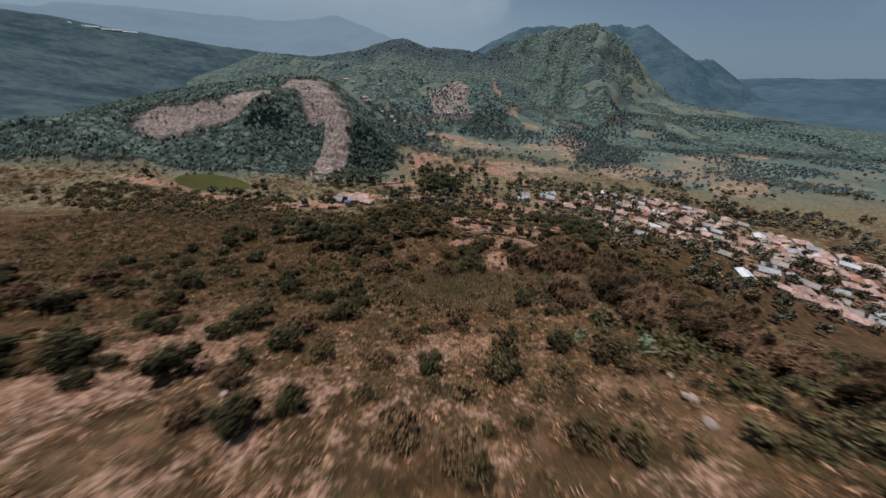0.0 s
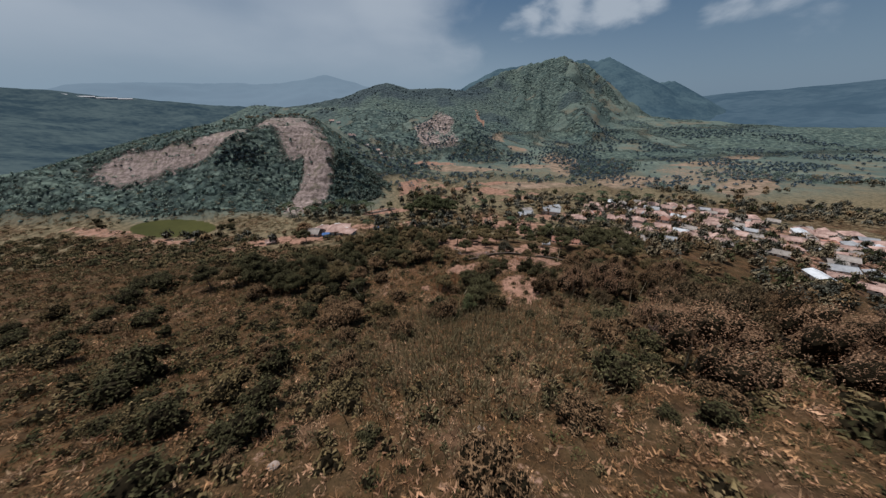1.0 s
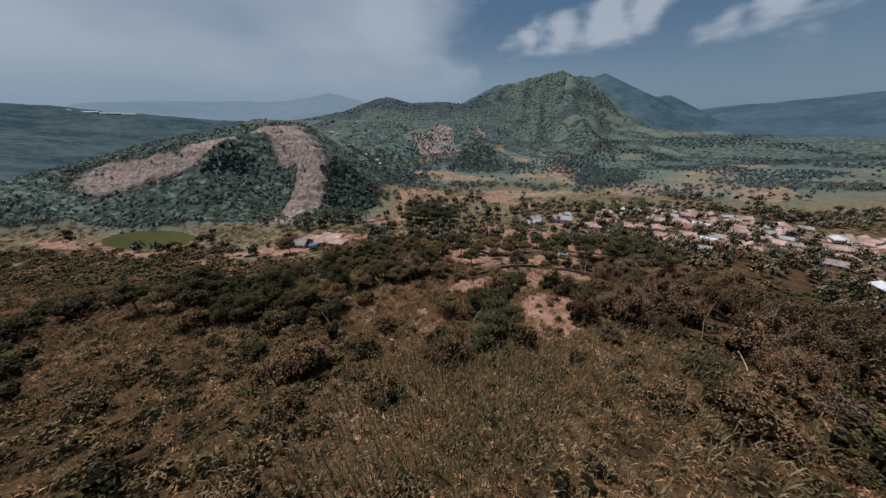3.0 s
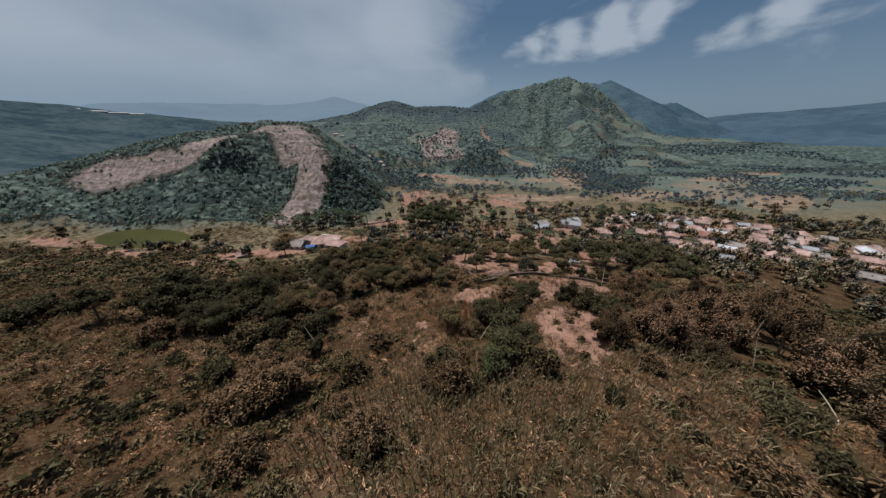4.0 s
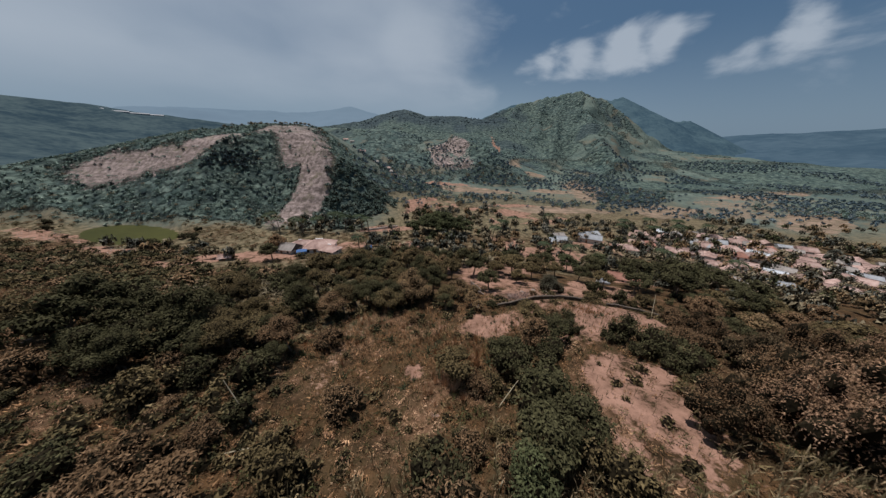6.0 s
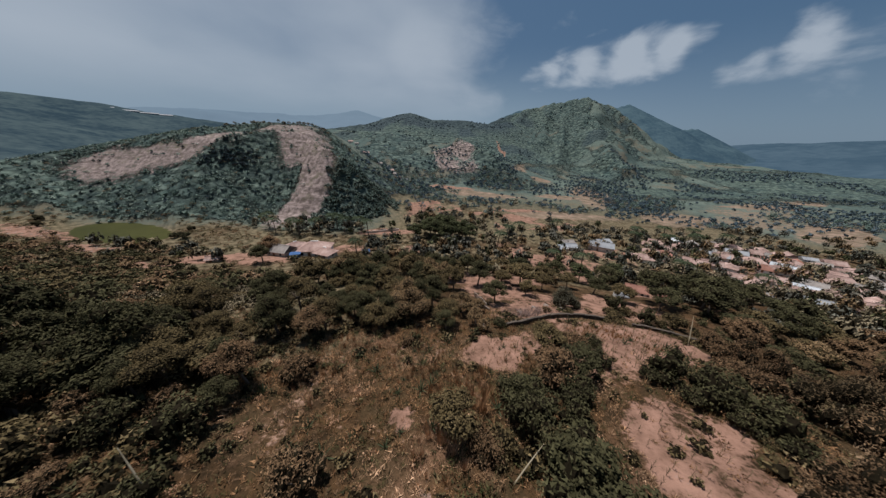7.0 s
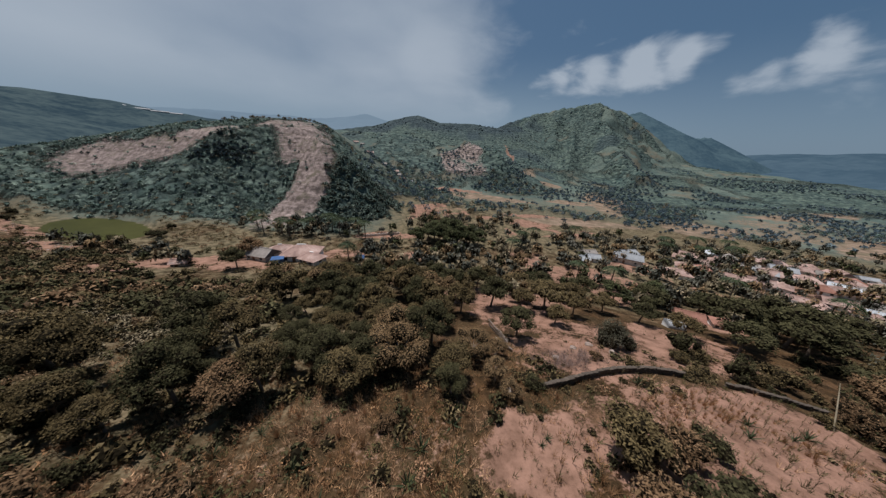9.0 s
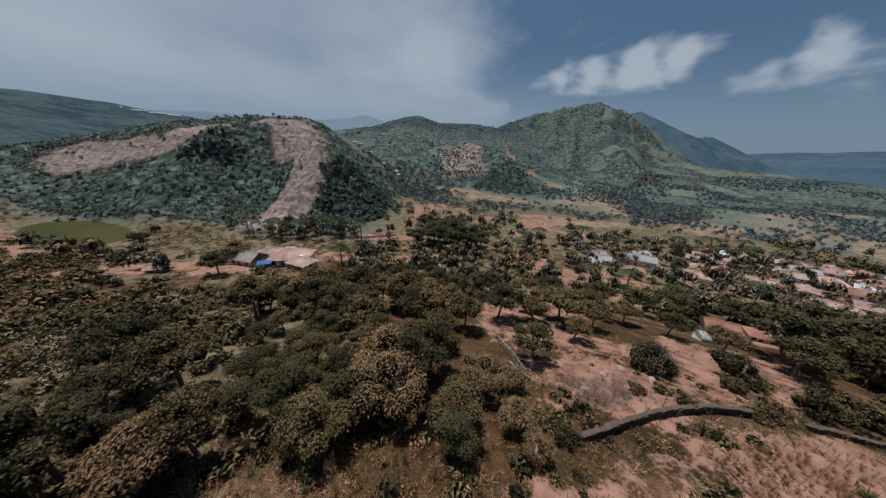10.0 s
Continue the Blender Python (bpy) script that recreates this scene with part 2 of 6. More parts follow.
M = {
    "ground": ground_material(),
    "leaf_dark": surface("dark_leaves", [(0.028, 0.027, 0.012), (0.058, 0.054, 0.026), (0.110, 0.097, 0.048)], 0.5, 0.8, island=0.38, trans=0.04),
    "leaf_green": surface("green_leaves", [(0.036, 0.043, 0.02), (0.072, 0.078, 0.036), (0.126, 0.121, 0.059)], 0.5, 0.8, island=0.48, trans=0.06),
    "leaf_olive": surface("olive_leaves", [(0.050, 0.039, 0.020), (0.108, 0.081, 0.038), (0.183, 0.138, 0.074)], 0.6, 0.8, island=0.38, trans=0.04),
    # leaf colour lightened, in place of haze over the valley
    "leaf_lightened": surface("lightened_leaves", [(0.098, 0.082, 0.052), (0.191, 0.157, 0.099), (0.298, 0.237, 0.156)], 0.3, 0.85, island=0.5),
    # valley leaves greyed and blued, distance haze put into the colour
    "leaf_valley": surface("haze_grey_valley_leaves", [(0.045, 0.048, 0.037), (0.1, 0.1, 0.078), (0.19, 0.178, 0.142)], 0.1, 0.85, island=0.5),
    "leaf_grey": surface("grey_green_leaves", [(0.035, 0.034, 0.022), (0.085, 0.08, 0.054), (0.165, 0.15, 0.11)], 0.4, 0.8, island=0.5, trans=0.05),
    "twig": surface("dead_twigs", [(0.12, 0.083, 0.07), (0.25, 0.18, 0.155)], 0.8, 0.9, island=0.4),
    # green with blue added, in place of haze over the slopes
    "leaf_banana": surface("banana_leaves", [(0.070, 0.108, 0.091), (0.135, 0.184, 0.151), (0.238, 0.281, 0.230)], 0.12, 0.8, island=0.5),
    "leaf_brown": surface("dry_brown_leaves", [(0.077, 0.048, 0.027), (0.183, 0.114, 0.062), (0.330, 0.230, 0.144)], 0.5, 0.85, island=0.3, trans=0.05),
    "leaf_tan": surface("bleached_bamboo_leaves", [(0.135, 0.081, 0.047), (0.308, 0.187, 0.113), (0.494, 0.316, 0.201)], 0.5, 0.85, island=0.25, trans=0.05),
    "leaf_umber": surface("umber_bamboo_leaves", [(0.052, 0.038, 0.022), (0.122, 0.087, 0.049), (0.231, 0.166, 0.098)], 0.5, 0.85, island=0.3, trans=0.04),
    "leaf_pale": surface("pale_dry_leaves", [(0.128, 0.085, 0.044), (0.226, 0.151, 0.080), (0.334, 0.229, 0.129)], 0.6, 0.85, island=0.22, trans=0.08),
    # the blue in these two leaf colours stands in for distance haze
    "leaf_far": surface("haze_tinted_leaves", [(0.038, 0.062, 0.077), (0.066, 0.094, 0.110), (0.107, 0.138, 0.147)], 0.03, 0.9, island=0.4),
    "leaf_forest": surface("haze_blue_forest_leaves", [(0.020, 0.034, 0.042), (0.037, 0.056, 0.064), (0.062, 0.083, 0.087)], 0.03, 0.9, island=0.4),
    # twig mass inside the leaves, near black: shade put into the colour
    "core_shade": surface("inner_twigs_painted_shade", [(0.008, 0.006, 0.003), (0.020, 0.016, 0.009)], 2.0, 0.95, 0.8, 6.0, island=0.3),
    "palm": surface("palm_fronds", [(0.03, 0.045, 0.022), (0.09, 0.11, 0.06)], 0.5, 0.6, island=0.4, trans=0.1),
    "bark": surface("bark", [(0.1, 0.075, 0.055), (0.2, 0.155, 0.12)], 3.0, 0.95, 0.4),
    "dead_wood": surface("dead_wood", [(0.3, 0.25, 0.2), (0.5, 0.43, 0.36)], 3.0, 0.9, 0.3),
    "grass": surface("dry_grass", [(0.126, 0.070, 0.034), (0.299, 0.170, 0.086), (0.503, 0.329, 0.206)], 0.16, 0.9, island=0.5, trans=0.1),
    "straw": surface("pale_straw_grass", [(0.187, 0.098, 0.052), (0.373, 0.213, 0.124), (0.559, 0.352, 0.227)], 0.25, 0.9, island=0.45, trans=0.12),
    "weed": surface("green_weeds", [(0.028, 0.033, 0.011), (0.062, 0.064, 0.025), (0.115, 0.103, 0.046)], 0.3, 0.85, island=0.5, trans=0.1),
    "corn": surface("corn_leaves", [(0.078, 0.067, 0.036), (0.170, 0.137, 0.076), (0.312, 0.229, 0.137)], 0.4, 0.75, island=0.4, trans=0.1),
    "agave": surface("agave_leaves", [(0.032, 0.044, 0.022), (0.080, 0.092, 0.050)], 1.5, 0.7, island=0.35),
    "cactus": surface("cactus_pads", [(0.12, 0.15, 0.09), (0.22, 0.25, 0.16)], 2.0, 0.6),
    "tile": surface("clay_roof_tiles", [(0.193, 0.125, 0.104), (0.310, 0.207, 0.174), (0.432, 0.315, 0.272)], 0.35, 0.85, 0.5, 3.0),
    "tile_red": surface("red_roof_tiles", [(0.215, 0.103, 0.073), (0.333, 0.169, 0.125)], 0.5, 0.8, 0.5, 3.0),
    "sheet": surface("grey_roof_sheets", [(0.196, 0.201, 0.213), (0.310, 0.322, 0.333)], 0.4, 0.7, 0.2, 4.0),
    "sheet_white": surface("white_roof_sheets", [(0.320, 0.341, 0.362), (0.490, 0.512, 0.533)], 0.4, 0.6, 0.1, 4.0),
    "asbestos": surface("weathered_roof_sheets", [(0.17, 0.15, 0.135), (0.29, 0.26, 0.235)], 0.6, 0.9, 0.3, 4.0),
    "plaster": surface("plaster", [(0.5, 0.45, 0.39), (0.72, 0.67, 0.6)], 0.5, 0.9, 0.15),
    "plaster_white": surface("white_plaster", [(0.68, 0.66, 0.63), (0.82, 0.8, 0.77)], 0.5, 0.9, 0.15),
    "blue": surface("blue_tarpaulin", [(0.012, 0.05, 0.15), (0.03, 0.1, 0.25)], 0.8, 0.6, 0.2),
    "glass": surface("dark_window_glass", [(0.02, 0.024, 0.028), (0.05, 0.055, 0.06)], 1.0, 0.15),
    "door": surface("brown_door_paint", [(0.13, 0.07, 0.04), (0.2, 0.11, 0.07)], 2.0, 0.6),
    "stone": surface("rubble_stone", [(0.042, 0.034, 0.026), (0.1, 0.077, 0.057)], 1.2, 0.95, 0.6, 5.0),
    "cap_stone": surface("pale_cap_stone", [(0.060, 0.048, 0.037), (0.110, 0.087, 0.070)], 1.2, 0.95, 0.5, 5.0),
    "rock": surface("pale_rock", [(0.182, 0.140, 0.115), (0.350, 0.280, 0.238)], 0.5, 0.95, 0.6, 3.0),
    "bamboo": surface("bleached_bamboo", [(0.270, 0.225, 0.150), (0.413, 0.352, 0.247)], 2.0, 0.7),
    "plank": surface("grey_planks", [(0.24, 0.2, 0.17), (0.4, 0.35, 0.3)], 2.0, 0.9, 0.3),
    # blue tint and emission replace the haze in front of these ranges
    "range_back": haze_tint_material("distant_forest_range", (0.02, 0.035, 0.042), (0.05, 0.075, 0.078), (0.02, 0.037, 0.054), 0.012),
    "range_right": haze_tint_material("haze_blue_range", (0.018, 0.03, 0.036), (0.038, 0.055, 0.062), (0.032, 0.056, 0.083), 0.004),
    "range_left": haze_tint_material("distant_wooded_ridge", (0.01, 0.017, 0.02), (0.046, 0.06, 0.055), (0.019, 0.033, 0.045), 0.02),
    "range_far": haze_tint_material("hazy_mountains", (0.04, 0.056, 0.068), (0.048, 0.064, 0.076), (0.12, 0.163, 0.2), 0.001),
}


# ---- the land ----
def sstep(a, b, v):
    t = np.clip((np.asarray(v, float) - a) / (b - a), 0, 1)
    return t * t * (3 - 2 * t)


def lattice(ix, iy, seed):
    h = (ix.astype(np.int64) * 374761393 + iy.astype(np.int64) * 668265263 + seed * 974634541) & 0xFFFFFFFF
    h = ((h ^ (h >> 13)) * 1274126177) & 0xFFFFFFFF
    return ((h ^ (h >> 16)) & 0xFFFF) / 65535.0


def fbm(x, y, size, octaves=4, seed=0):
    """Smooth noise from -1 to 1 with features of that size in metres."""
    x, y = np.asarray(x, float) / size, np.asarray(y, float) / size
    total, amp, norm = 0.0, 1.0, 0.0
    for o in range(octaves):
        ix, iy = np.floor(x), np.floor(y)
        fx, fy = x - ix, y - iy
        fx, fy = fx * fx * (3 - 2 * fx), fy * fy * (3 - 2 * fy)
        a, b = lattice(ix, iy, seed + o), lattice(ix + 1, iy, seed + o)
        c, d = lattice(ix, iy + 1, seed + o), lattice(ix + 1, iy + 1, seed + o)
        total = total + amp * ((a + (b - a) * fx) * (1 - fy) + (c + (d - c) * fx) * fy)
        norm += amp
        amp *= 0.5
        x, y = x * 2.03 + 17.3, y * 2.03 + 9.1
    return total / norm * 2 - 1


def softmax(a, b, k):
    return 0.5 * (a + b + np.sqrt((a - b) ** 2 + k * k))


def crest(x, y, line, slope):
    """A ridge: the height of a crest line less slope times the distance to it."""
    best = np.full(np.shape(x), -1e9)
    for (ax, ay, az_), (bx, by, bz) in zip(line, line[1:]):
        dx, dy = bx - ax, by - ay
        t = np.clip(((x - ax) * dx + (y - ay) * dy) / (dx * dx + dy * dy), 0, 1)
        d = np.hypot(x - ax - t * dx, y - ay - t * dy)
        best = np.maximum(best, az_ + t * (bz - az_) - slope * d)
    return best


SPINE = ((-400, 190), (-120, 120), (-60, 90), (0, 56.5), (22, 42.6), (34, 34.6), (42, 29.6), (52, 26.8), (60, 25.0), (72, 21.8), (80, 19.5), (100, 13.5), (130, 7), (160, 4), (700, 4))
_sy = np.arange(-400, 700, 1.0)
_sz = np.convolve(np.pad(np.interp(_sy, *np.array(SPINE, float).T), 5, mode="edge"), np.ones(11) / 11, "valid")

QUARRY = ((-320, 172, 26), (-222, 180, 38), (-190, 186, 43), (-160, 186, 47), (-128, 195, 46), (-104, 219, 53), (-86, 216, 50), (-69, 203, 43))
QUARRY_TOP = ((-260, 235, 34), (-200, 230, 46), (-156, 226, 53), (-126, 240, 57), (-104, 247, 58), (-92, 248, 52))
SPUR = ((-69, 203, 42), (-71, 188, 26), (-74, 172, 8))
TOWN = ((-330, 590, 72), (-200, 520, 66), (-90, 460, 60), (-10, 460, 52), (30, 470, 46))
HILL = ((-330, 600, 60), (-240, 625, 74), (-169, 649, 85), (-126, 659, 101), (-77, 667, 113), (-28, 671, 100), (36, 671, 101), (100, 664, 93), (180, 740, 105))
PEAK = ((120, 790, 100), (212, 803, 135), (279, 782, 151), (322, 764, 158), (351, 751, 161), (395, 728, 141), (447, 696, 101), (493, 663, 60), (540, 620, 20))
PEAK_SPURS = (((351, 751, 161), (345, 700, 134), (336, 640, 101), (317, 540, 53), (290, 450, 18)), ((279, 782, 151), (245, 710, 108), (204, 640, 68), (150, 540, 30)), ((322, 764, 158), (290, 690, 112), (257, 620, 72), (204, 500, 19)),
              ((395, 728, 141), (425, 640, 78), (447, 560, 26)), ((447, 696, 101), (480, 610, 38), (500, 540, 0)), ((212, 803, 135), (170, 720, 92), (130, 640, 62)))
FOOT = ((470, 640, 40), (560, 560, 27), (660, 500, 18), (780, 440, 9), (900, 380, 0))
CLIFF = ((20, 450, 55), (62, 400, 40), (80, 372, 12))


def quarry_rock(x, y):
    """Where the quarry hill is cut to bare rock."""
    r = blob(x, y, -181, 189, 29, 12, 8, 0.6) * np.clip(1.35 + 0.9 * fbm(x, y, 26, 3, 44), 0, 1) + blob(x, y, -139, 200, 14, 12, 42, 0.5) + 0.2 * blob(x, y, -160, 194, 12, 10, 10, 0.7) + 0.5 * blob(x, y, -113, 221, 17, 8, 50, 0.5) + blob(x, y, -88, 215, 14, 18, -30, 0.45) + blob(x, y, -74, 178, 11.5, 25, -8, 0.4) + 0.8 * blob(x, y, -76, 199, 9, 9, 0, 0.6) + 0.6 * blob(x, y, -104, 234, 18, 12, 10, 0.6)
    return np.clip(r, 0, 1) * np.clip(1.0 + 0.9 * fbm(x, y, 9, 4, 53), 0, 1) * (1 - blob(x, y, -119, 191, 16, 6, 33))


def height(x, y):
    x, y = np.asarray(x, float), np.asarray(y, float)
    valley = 5.0 - 8.0 * sstep(40, 260, x) + 4.0 * sstep(-45, -105, x) - 4.5 * sstep(150, 250, y) * sstep(-40, 40, x)
    valley = valley + 0.7 * fbm(x, y, 45, 3, 3) + 0.06 * np.maximum(0, y - 360) * sstep(300, 150, np.abs(x - 60))
    hill = np.interp(y, _sy, _sz)
    right = np.sqrt(np.maximum(0, x - 20) ** 2 + 64) - 8
    hill = hill + 1.4 * np.exp(-(((x - 21) / 10) ** 2)) * sstep(88, 70, y)
    hill = hill - (0.09 + 0.15 * sstep(92, 45, y) + 0.12 * sstep(26, 8, y)) * right
    hill = hill + 0.055 * np.maximum(0, -x) * sstep(92, 58, y) - 0.10 * np.maximum(0, -x - 120) * sstep(60, 90, y)
    hill = hill + (0.9 * fbm(x, y, 26, 3, 11) + 0.45 * fbm(x, y, 5, 3, 12) + 0.3 * fbm(x, y, 2.6, 2, 13)) * sstep(150, 90, y)
    h = softmax(hill, valley, 3.0)
    rough = 5.0 * fbm(x, y, 30, 4, 21)
    q = crest(x, y, QUARRY, 0.95) + rough * 0.5 - 2
    lip_y, lip_z = (np.interp(x, *np.array([(p[0], p[k]) for p in QUARRY]).T) for k in (1, 2))
    top = np.minimum(crest(x, y, QUARRY_TOP, 0.25) - 0.6 * np.maximum(0, x + 88), lip_z + 0.4 * (y - lip_y)) + rough * 0.3
    q = np.where(y > lip_y, np.maximum(q, top), q)
    s = crest(x, y, SPUR, 1.05) + rough * 0.4
    h = softmax(softmax(h, q, 4.0), s, 1.5)
    # benches cut into the bare rock
    bare = np.where((x > -235) & (x < -50) & (y > 150) & (y < 255), quarry_rock(x, y), 0.0)
    step_ = (h + 1.5 * fbm(x, y, 25, 2, 41)) / 4.6
    h = h + bare * 4.6 * (sstep(0.1, 0.9, step_ - np.floor(step_)) - (step_ - np.floor(step_))) * 0.9 + bare * 0.8 * fbm(x, y, 5, 3, 43)
    big = 9.0 * fbm(x, y, 90, 5, 31)
    ridge = 6.0 * np.abs(fbm(x, y, 55, 4, 35))
    h = softmax(h, crest(x, y, TOWN, 0.36) + big * 0.5, 5.0)
    h = softmax(h, crest(x, y, CLIFF, 0.75) + rough * 0.7, 4.0)
    h = softmax(h, crest(x, y, HILL, 0.42) + big * 0.35 - 1, 8.0)
    pk = crest(x, y, PEAK, 0.8)
    sway = 30 * sstep(745, 660, y)
    bent_x, bent_y = x + sway * fbm(x, y, 70, 3, 38), y + sway * fbm(x, y, 70, 3, 48)
    for line in PEAK_SPURS:
        pk = softmax(pk, crest(bent_x, bent_y, line, 0.78), 6.0)
    fold = np.abs(fbm(x * 0.8 + y * 0.6, (y * 0.8 - x * 0.6) * 0.45, 38, 3, 37))
    pk = pk + (big * 0.6 - ridge * 1.6 - 11 * fold + 5 * fbm(x, y, 22, 3, 39) + 4) * sstep(168, 130, pk) + 2
    h = softmax(h, pk, 7.0)
    h = softmax(h, crest(x, y, FOOT, 0.16) + 7.0 * fbm(x, y, 60, 4, 34), 9.0)
    h = h + 5.0 * np.maximum(0, fbm(x, y, 85, 3, 36)) * sstep(230, 360, x) * sstep(180, 260, y) * sstep(900, 700, x)
    pond = np.hypot(((x + 135) * 0.956 - (y - 142.5) * 0.292) / 28, ((y - 142.5) * 0.956 + (x + 135) * 0.292) / 10.5)
    h = np.where(pond < 6, np.minimum(h, 8.7 + 9.0 * np.maximum(0, pond - 1.1)), h)
    h = h + (8.6 - h) * sstep(1.35, 1.0, pond)
    return h - 1.2 * sstep(1.0, 0.75, pond)


def blob(x, y, cx, cy, rx, ry, turn=0.0, soft=0.35):
    """1 inside an ellipse on the plan, 0 outside."""
    c, s = math.cos(radians(turn)), math.sin(radians(turn))
    dx, dy = x - cx, y - cy
    return sstep(1 + soft, 1 - soft, np.hypot((dx * c + dy * s) / rx, (dy * c - dx * s) / ry))


def covers(x, y, z):
    """How far each place is green, bare soil, rock, or far land with haze painted into its colour."""
    far = sstep(120, 240, y)
    x, y = x + 2.4 * fbm(x, y, 6, 3, 55) + 9 * far * fbm(x, y, 22, 3, 58), y + 2.4 * fbm(x, y, 6, 3, 56) + 9 * far * fbm(x, y, 22, 3, 59)
    wob = fbm(x, y, 18, 4, 51)
    green = sstep(80, 110, y) * 0.55 + sstep(140, 175, y) * 0.35
    green = green + 0.5 * blob(x, y, -30, 75, 30, 18) + 0.3 * wob
    green = green * (1 - 0.35 * blob(x, y, 130, 215, 160, 55, -8))
    green = np.where((z > 30) & (y > 300), 0.95, green)
    soil = 0.0 * x
    for cx, cy, rx, ry, turn in ((17.6, 52.4, 4.0, 7.6, -30), (22, 67.5, 12, 5.5, 5), (17, 78, 8, 6, 10), (24, 83, 10, 7, 15), (36, 84, 9, 7, 15), (14, 91, 8, 8, 0), (9, 99, 9, 6, 0), (22, 102, 9, 5, 0), (-2, 108, 7, 4, 0), (38, 114, 9, 4, 0), (31, 70, 6, 5, -8), (-1, 57, 0.9, 1.5, 0), (8, 65, 4, 3, 0),
                                 (-48, 126, 13, 9, 0), (-58, 115, 13, 7, -10), (-71, 111, 8, 6, 0), (-80, 104, 10, 3, -20), (-34, 131, 9, 4, 0), (-12, 214, 7, 26, -18), (50, 198, 14, 11, 10), (60, 222, 20, 5, 10), (-24, 156, 14, 6, 10), (107, 540, 3.5, 34, 4), (12, 302, 30, 9, -5),
                                 (-113, 119, 24, 3.5, -14), (-160, 136, 26, 4.5, -14), (44, 128, 14, 6, 0), (70, 138, 12, 6, 0), (55, 97, 7, 4, 0)):
        soil = np.maximum(soil, blob(x, y, cx, cy, rx, ry, turn))
    plots = sstep(0.12, 0.3, fbm(x, y, 55, 3, 57)) * sstep(190, 230, y) * sstep(90, 180, x) * sstep(40, 10, z)
    soil = soil * np.clip(0.8 + 0.5 * fbm(x, y, 5, 3, 60), 0, 1)
    field = 0.55 * plots * sstep(330, 270, y)
    for cx, cy, rx, ry, turn in ((30, 278, 46, 11, -10), (172, 330, 78, 24, 66), (188, 232, 42, 20, 30), (284, 212, 55, 17, 28), (118, 460, 60, 17, 75), (120, 300, 26, 9, 15), (90, 215, 40, 12, 8), (330, 300, 40, 10, -8), (140, 400, 20, 14, 20), (420, 330, 50, 12, 20)):
        field = np.maximum(field, blob(x, y, cx, cy, rx, ry, turn))
    soil = np.maximum(soil, 0.85 * sstep(0.08, 0.3, fbm(x, y, 11, 3, 62)) * np.maximum(blob(x, y, 25, 118, 60, 26), blob(x, y, 40, 195, 60, 30)))
    village = blob(x, y, 158, 105, 70, 38, -38)
    soil = np.maximum(soil, 0.55 * village)
    rock = quarry_rock(x, y) + (blob(x, y, 16, 396, 27, 48, 0) + 0.7 * blob(x, y, -30, 285, 9, 22, 10)) * np.clip(0.7 + 1.2 * fbm(x, y, 20, 3, 52), 0, 1)
    # mask of the farther land, which takes the haze-tinted colours
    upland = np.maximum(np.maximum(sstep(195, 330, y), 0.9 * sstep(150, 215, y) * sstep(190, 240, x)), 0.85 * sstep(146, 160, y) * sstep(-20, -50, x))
    straw = np.clip(sstep(28, 8, y) * sstep(19, 13, x) * (0.72 + 0.28 * sstep(2, -12, x)) * (0.62 + 0.9 * fbm(x, y, 8, 3, 54)) + 0.12 * blob(x, y, 5, 35, 15, 13, 10) + 0.4 * blob(x, y, -2, 60, 14, 9, 5, 0.5) * (0.7 + 0.6 * fbm(x, y, 5, 3, 54)), 0, 1)
    wood = woods_of(x, y, z) * sstep(12, 26, z) * sstep(290, 330, y)
    wood = np.maximum(wood, sstep(270, 400, y) * sstep(22, 12, z) * np.clip(0.62 + 1.3 * fbm(x, y, 70, 4, 97) + sstep(420, 640, y) + sstep(380, 560, x), 0, 1))
    wood = np.maximum(wood, 0.9 * sstep(152, 162, y) * sstep(-28, -45, x) * sstep(270, 240, y) * (1 - rock) * sstep(7, 11, z) * np.clip(0.95 + 0.6 * fbm(x, y, 14, 3, 99), 0, 1))
    wood = np.maximum(wood, np.maximum(blob(x, y, -35, 330, 55, 90, 10), np.maximum(blob(x, y, 85, 362, 60, 34, 45), blob(x, y, 205, 300, 62, 28, 35))) * np.clip(0.55 + 1.1 * fbm(x, y, 22, 3, 96), 0, 1) * (1 - soil))
    # darker canopy on the hill behind, and in random patches over the mountain
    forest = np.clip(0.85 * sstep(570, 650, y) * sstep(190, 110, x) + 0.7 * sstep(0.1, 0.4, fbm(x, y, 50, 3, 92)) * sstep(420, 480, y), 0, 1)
    return np.clip(green, 0, 1), np.clip(soil, 0, 1), np.clip(rock, 0, 1), upland, wood, straw, forest, np.clip(field * (1 - wood), 0, 1)


def woods_of(x, y, z):
    """Where the far slopes carry forest: the dark hill, and the west side of the mountain's spur."""
    spur_x = np.interp(y, [440, 500, 556, 640, 751, 830], [288, 304, 318, 334, 351, 330])
    side = sstep(70, -70, x - spur_x + 35 * fbm(x, y, 40, 3, 94))
    w = 0.5 + 0.4 * side + 1.0 * fbm(x, y, 60, 4, 95) + 0.5 * fbm(x, y, 18, 3, 89)
    w = w + 0.9 * sstep(560, 640, y) * sstep(190, 120, x)
    return sstep(0.25, 0.75, w)


def spread(stops):
    """Coordinates whose spacing changes along the way: (from, to, spacing) rows."""
    out = []
    for a, b, d in stops:
        out += list(np.linspace(a, b, max(1, round((b - a) / d)), endpoint=False))
    return np.array(out + [stops[-1][1]])


def mesh_from(name, verts, faces, mats, smooth=True):
    me = bpy.data.meshes.new(name)
    me.from_pydata([tuple(v) for v in verts], [], [tuple(f) for f in faces])
    for m in mats if isinstance(mats, (list, tuple)) else [mats]:
        me.materials.append(m)
    if smooth:
        me.shade_smooth()
    return me


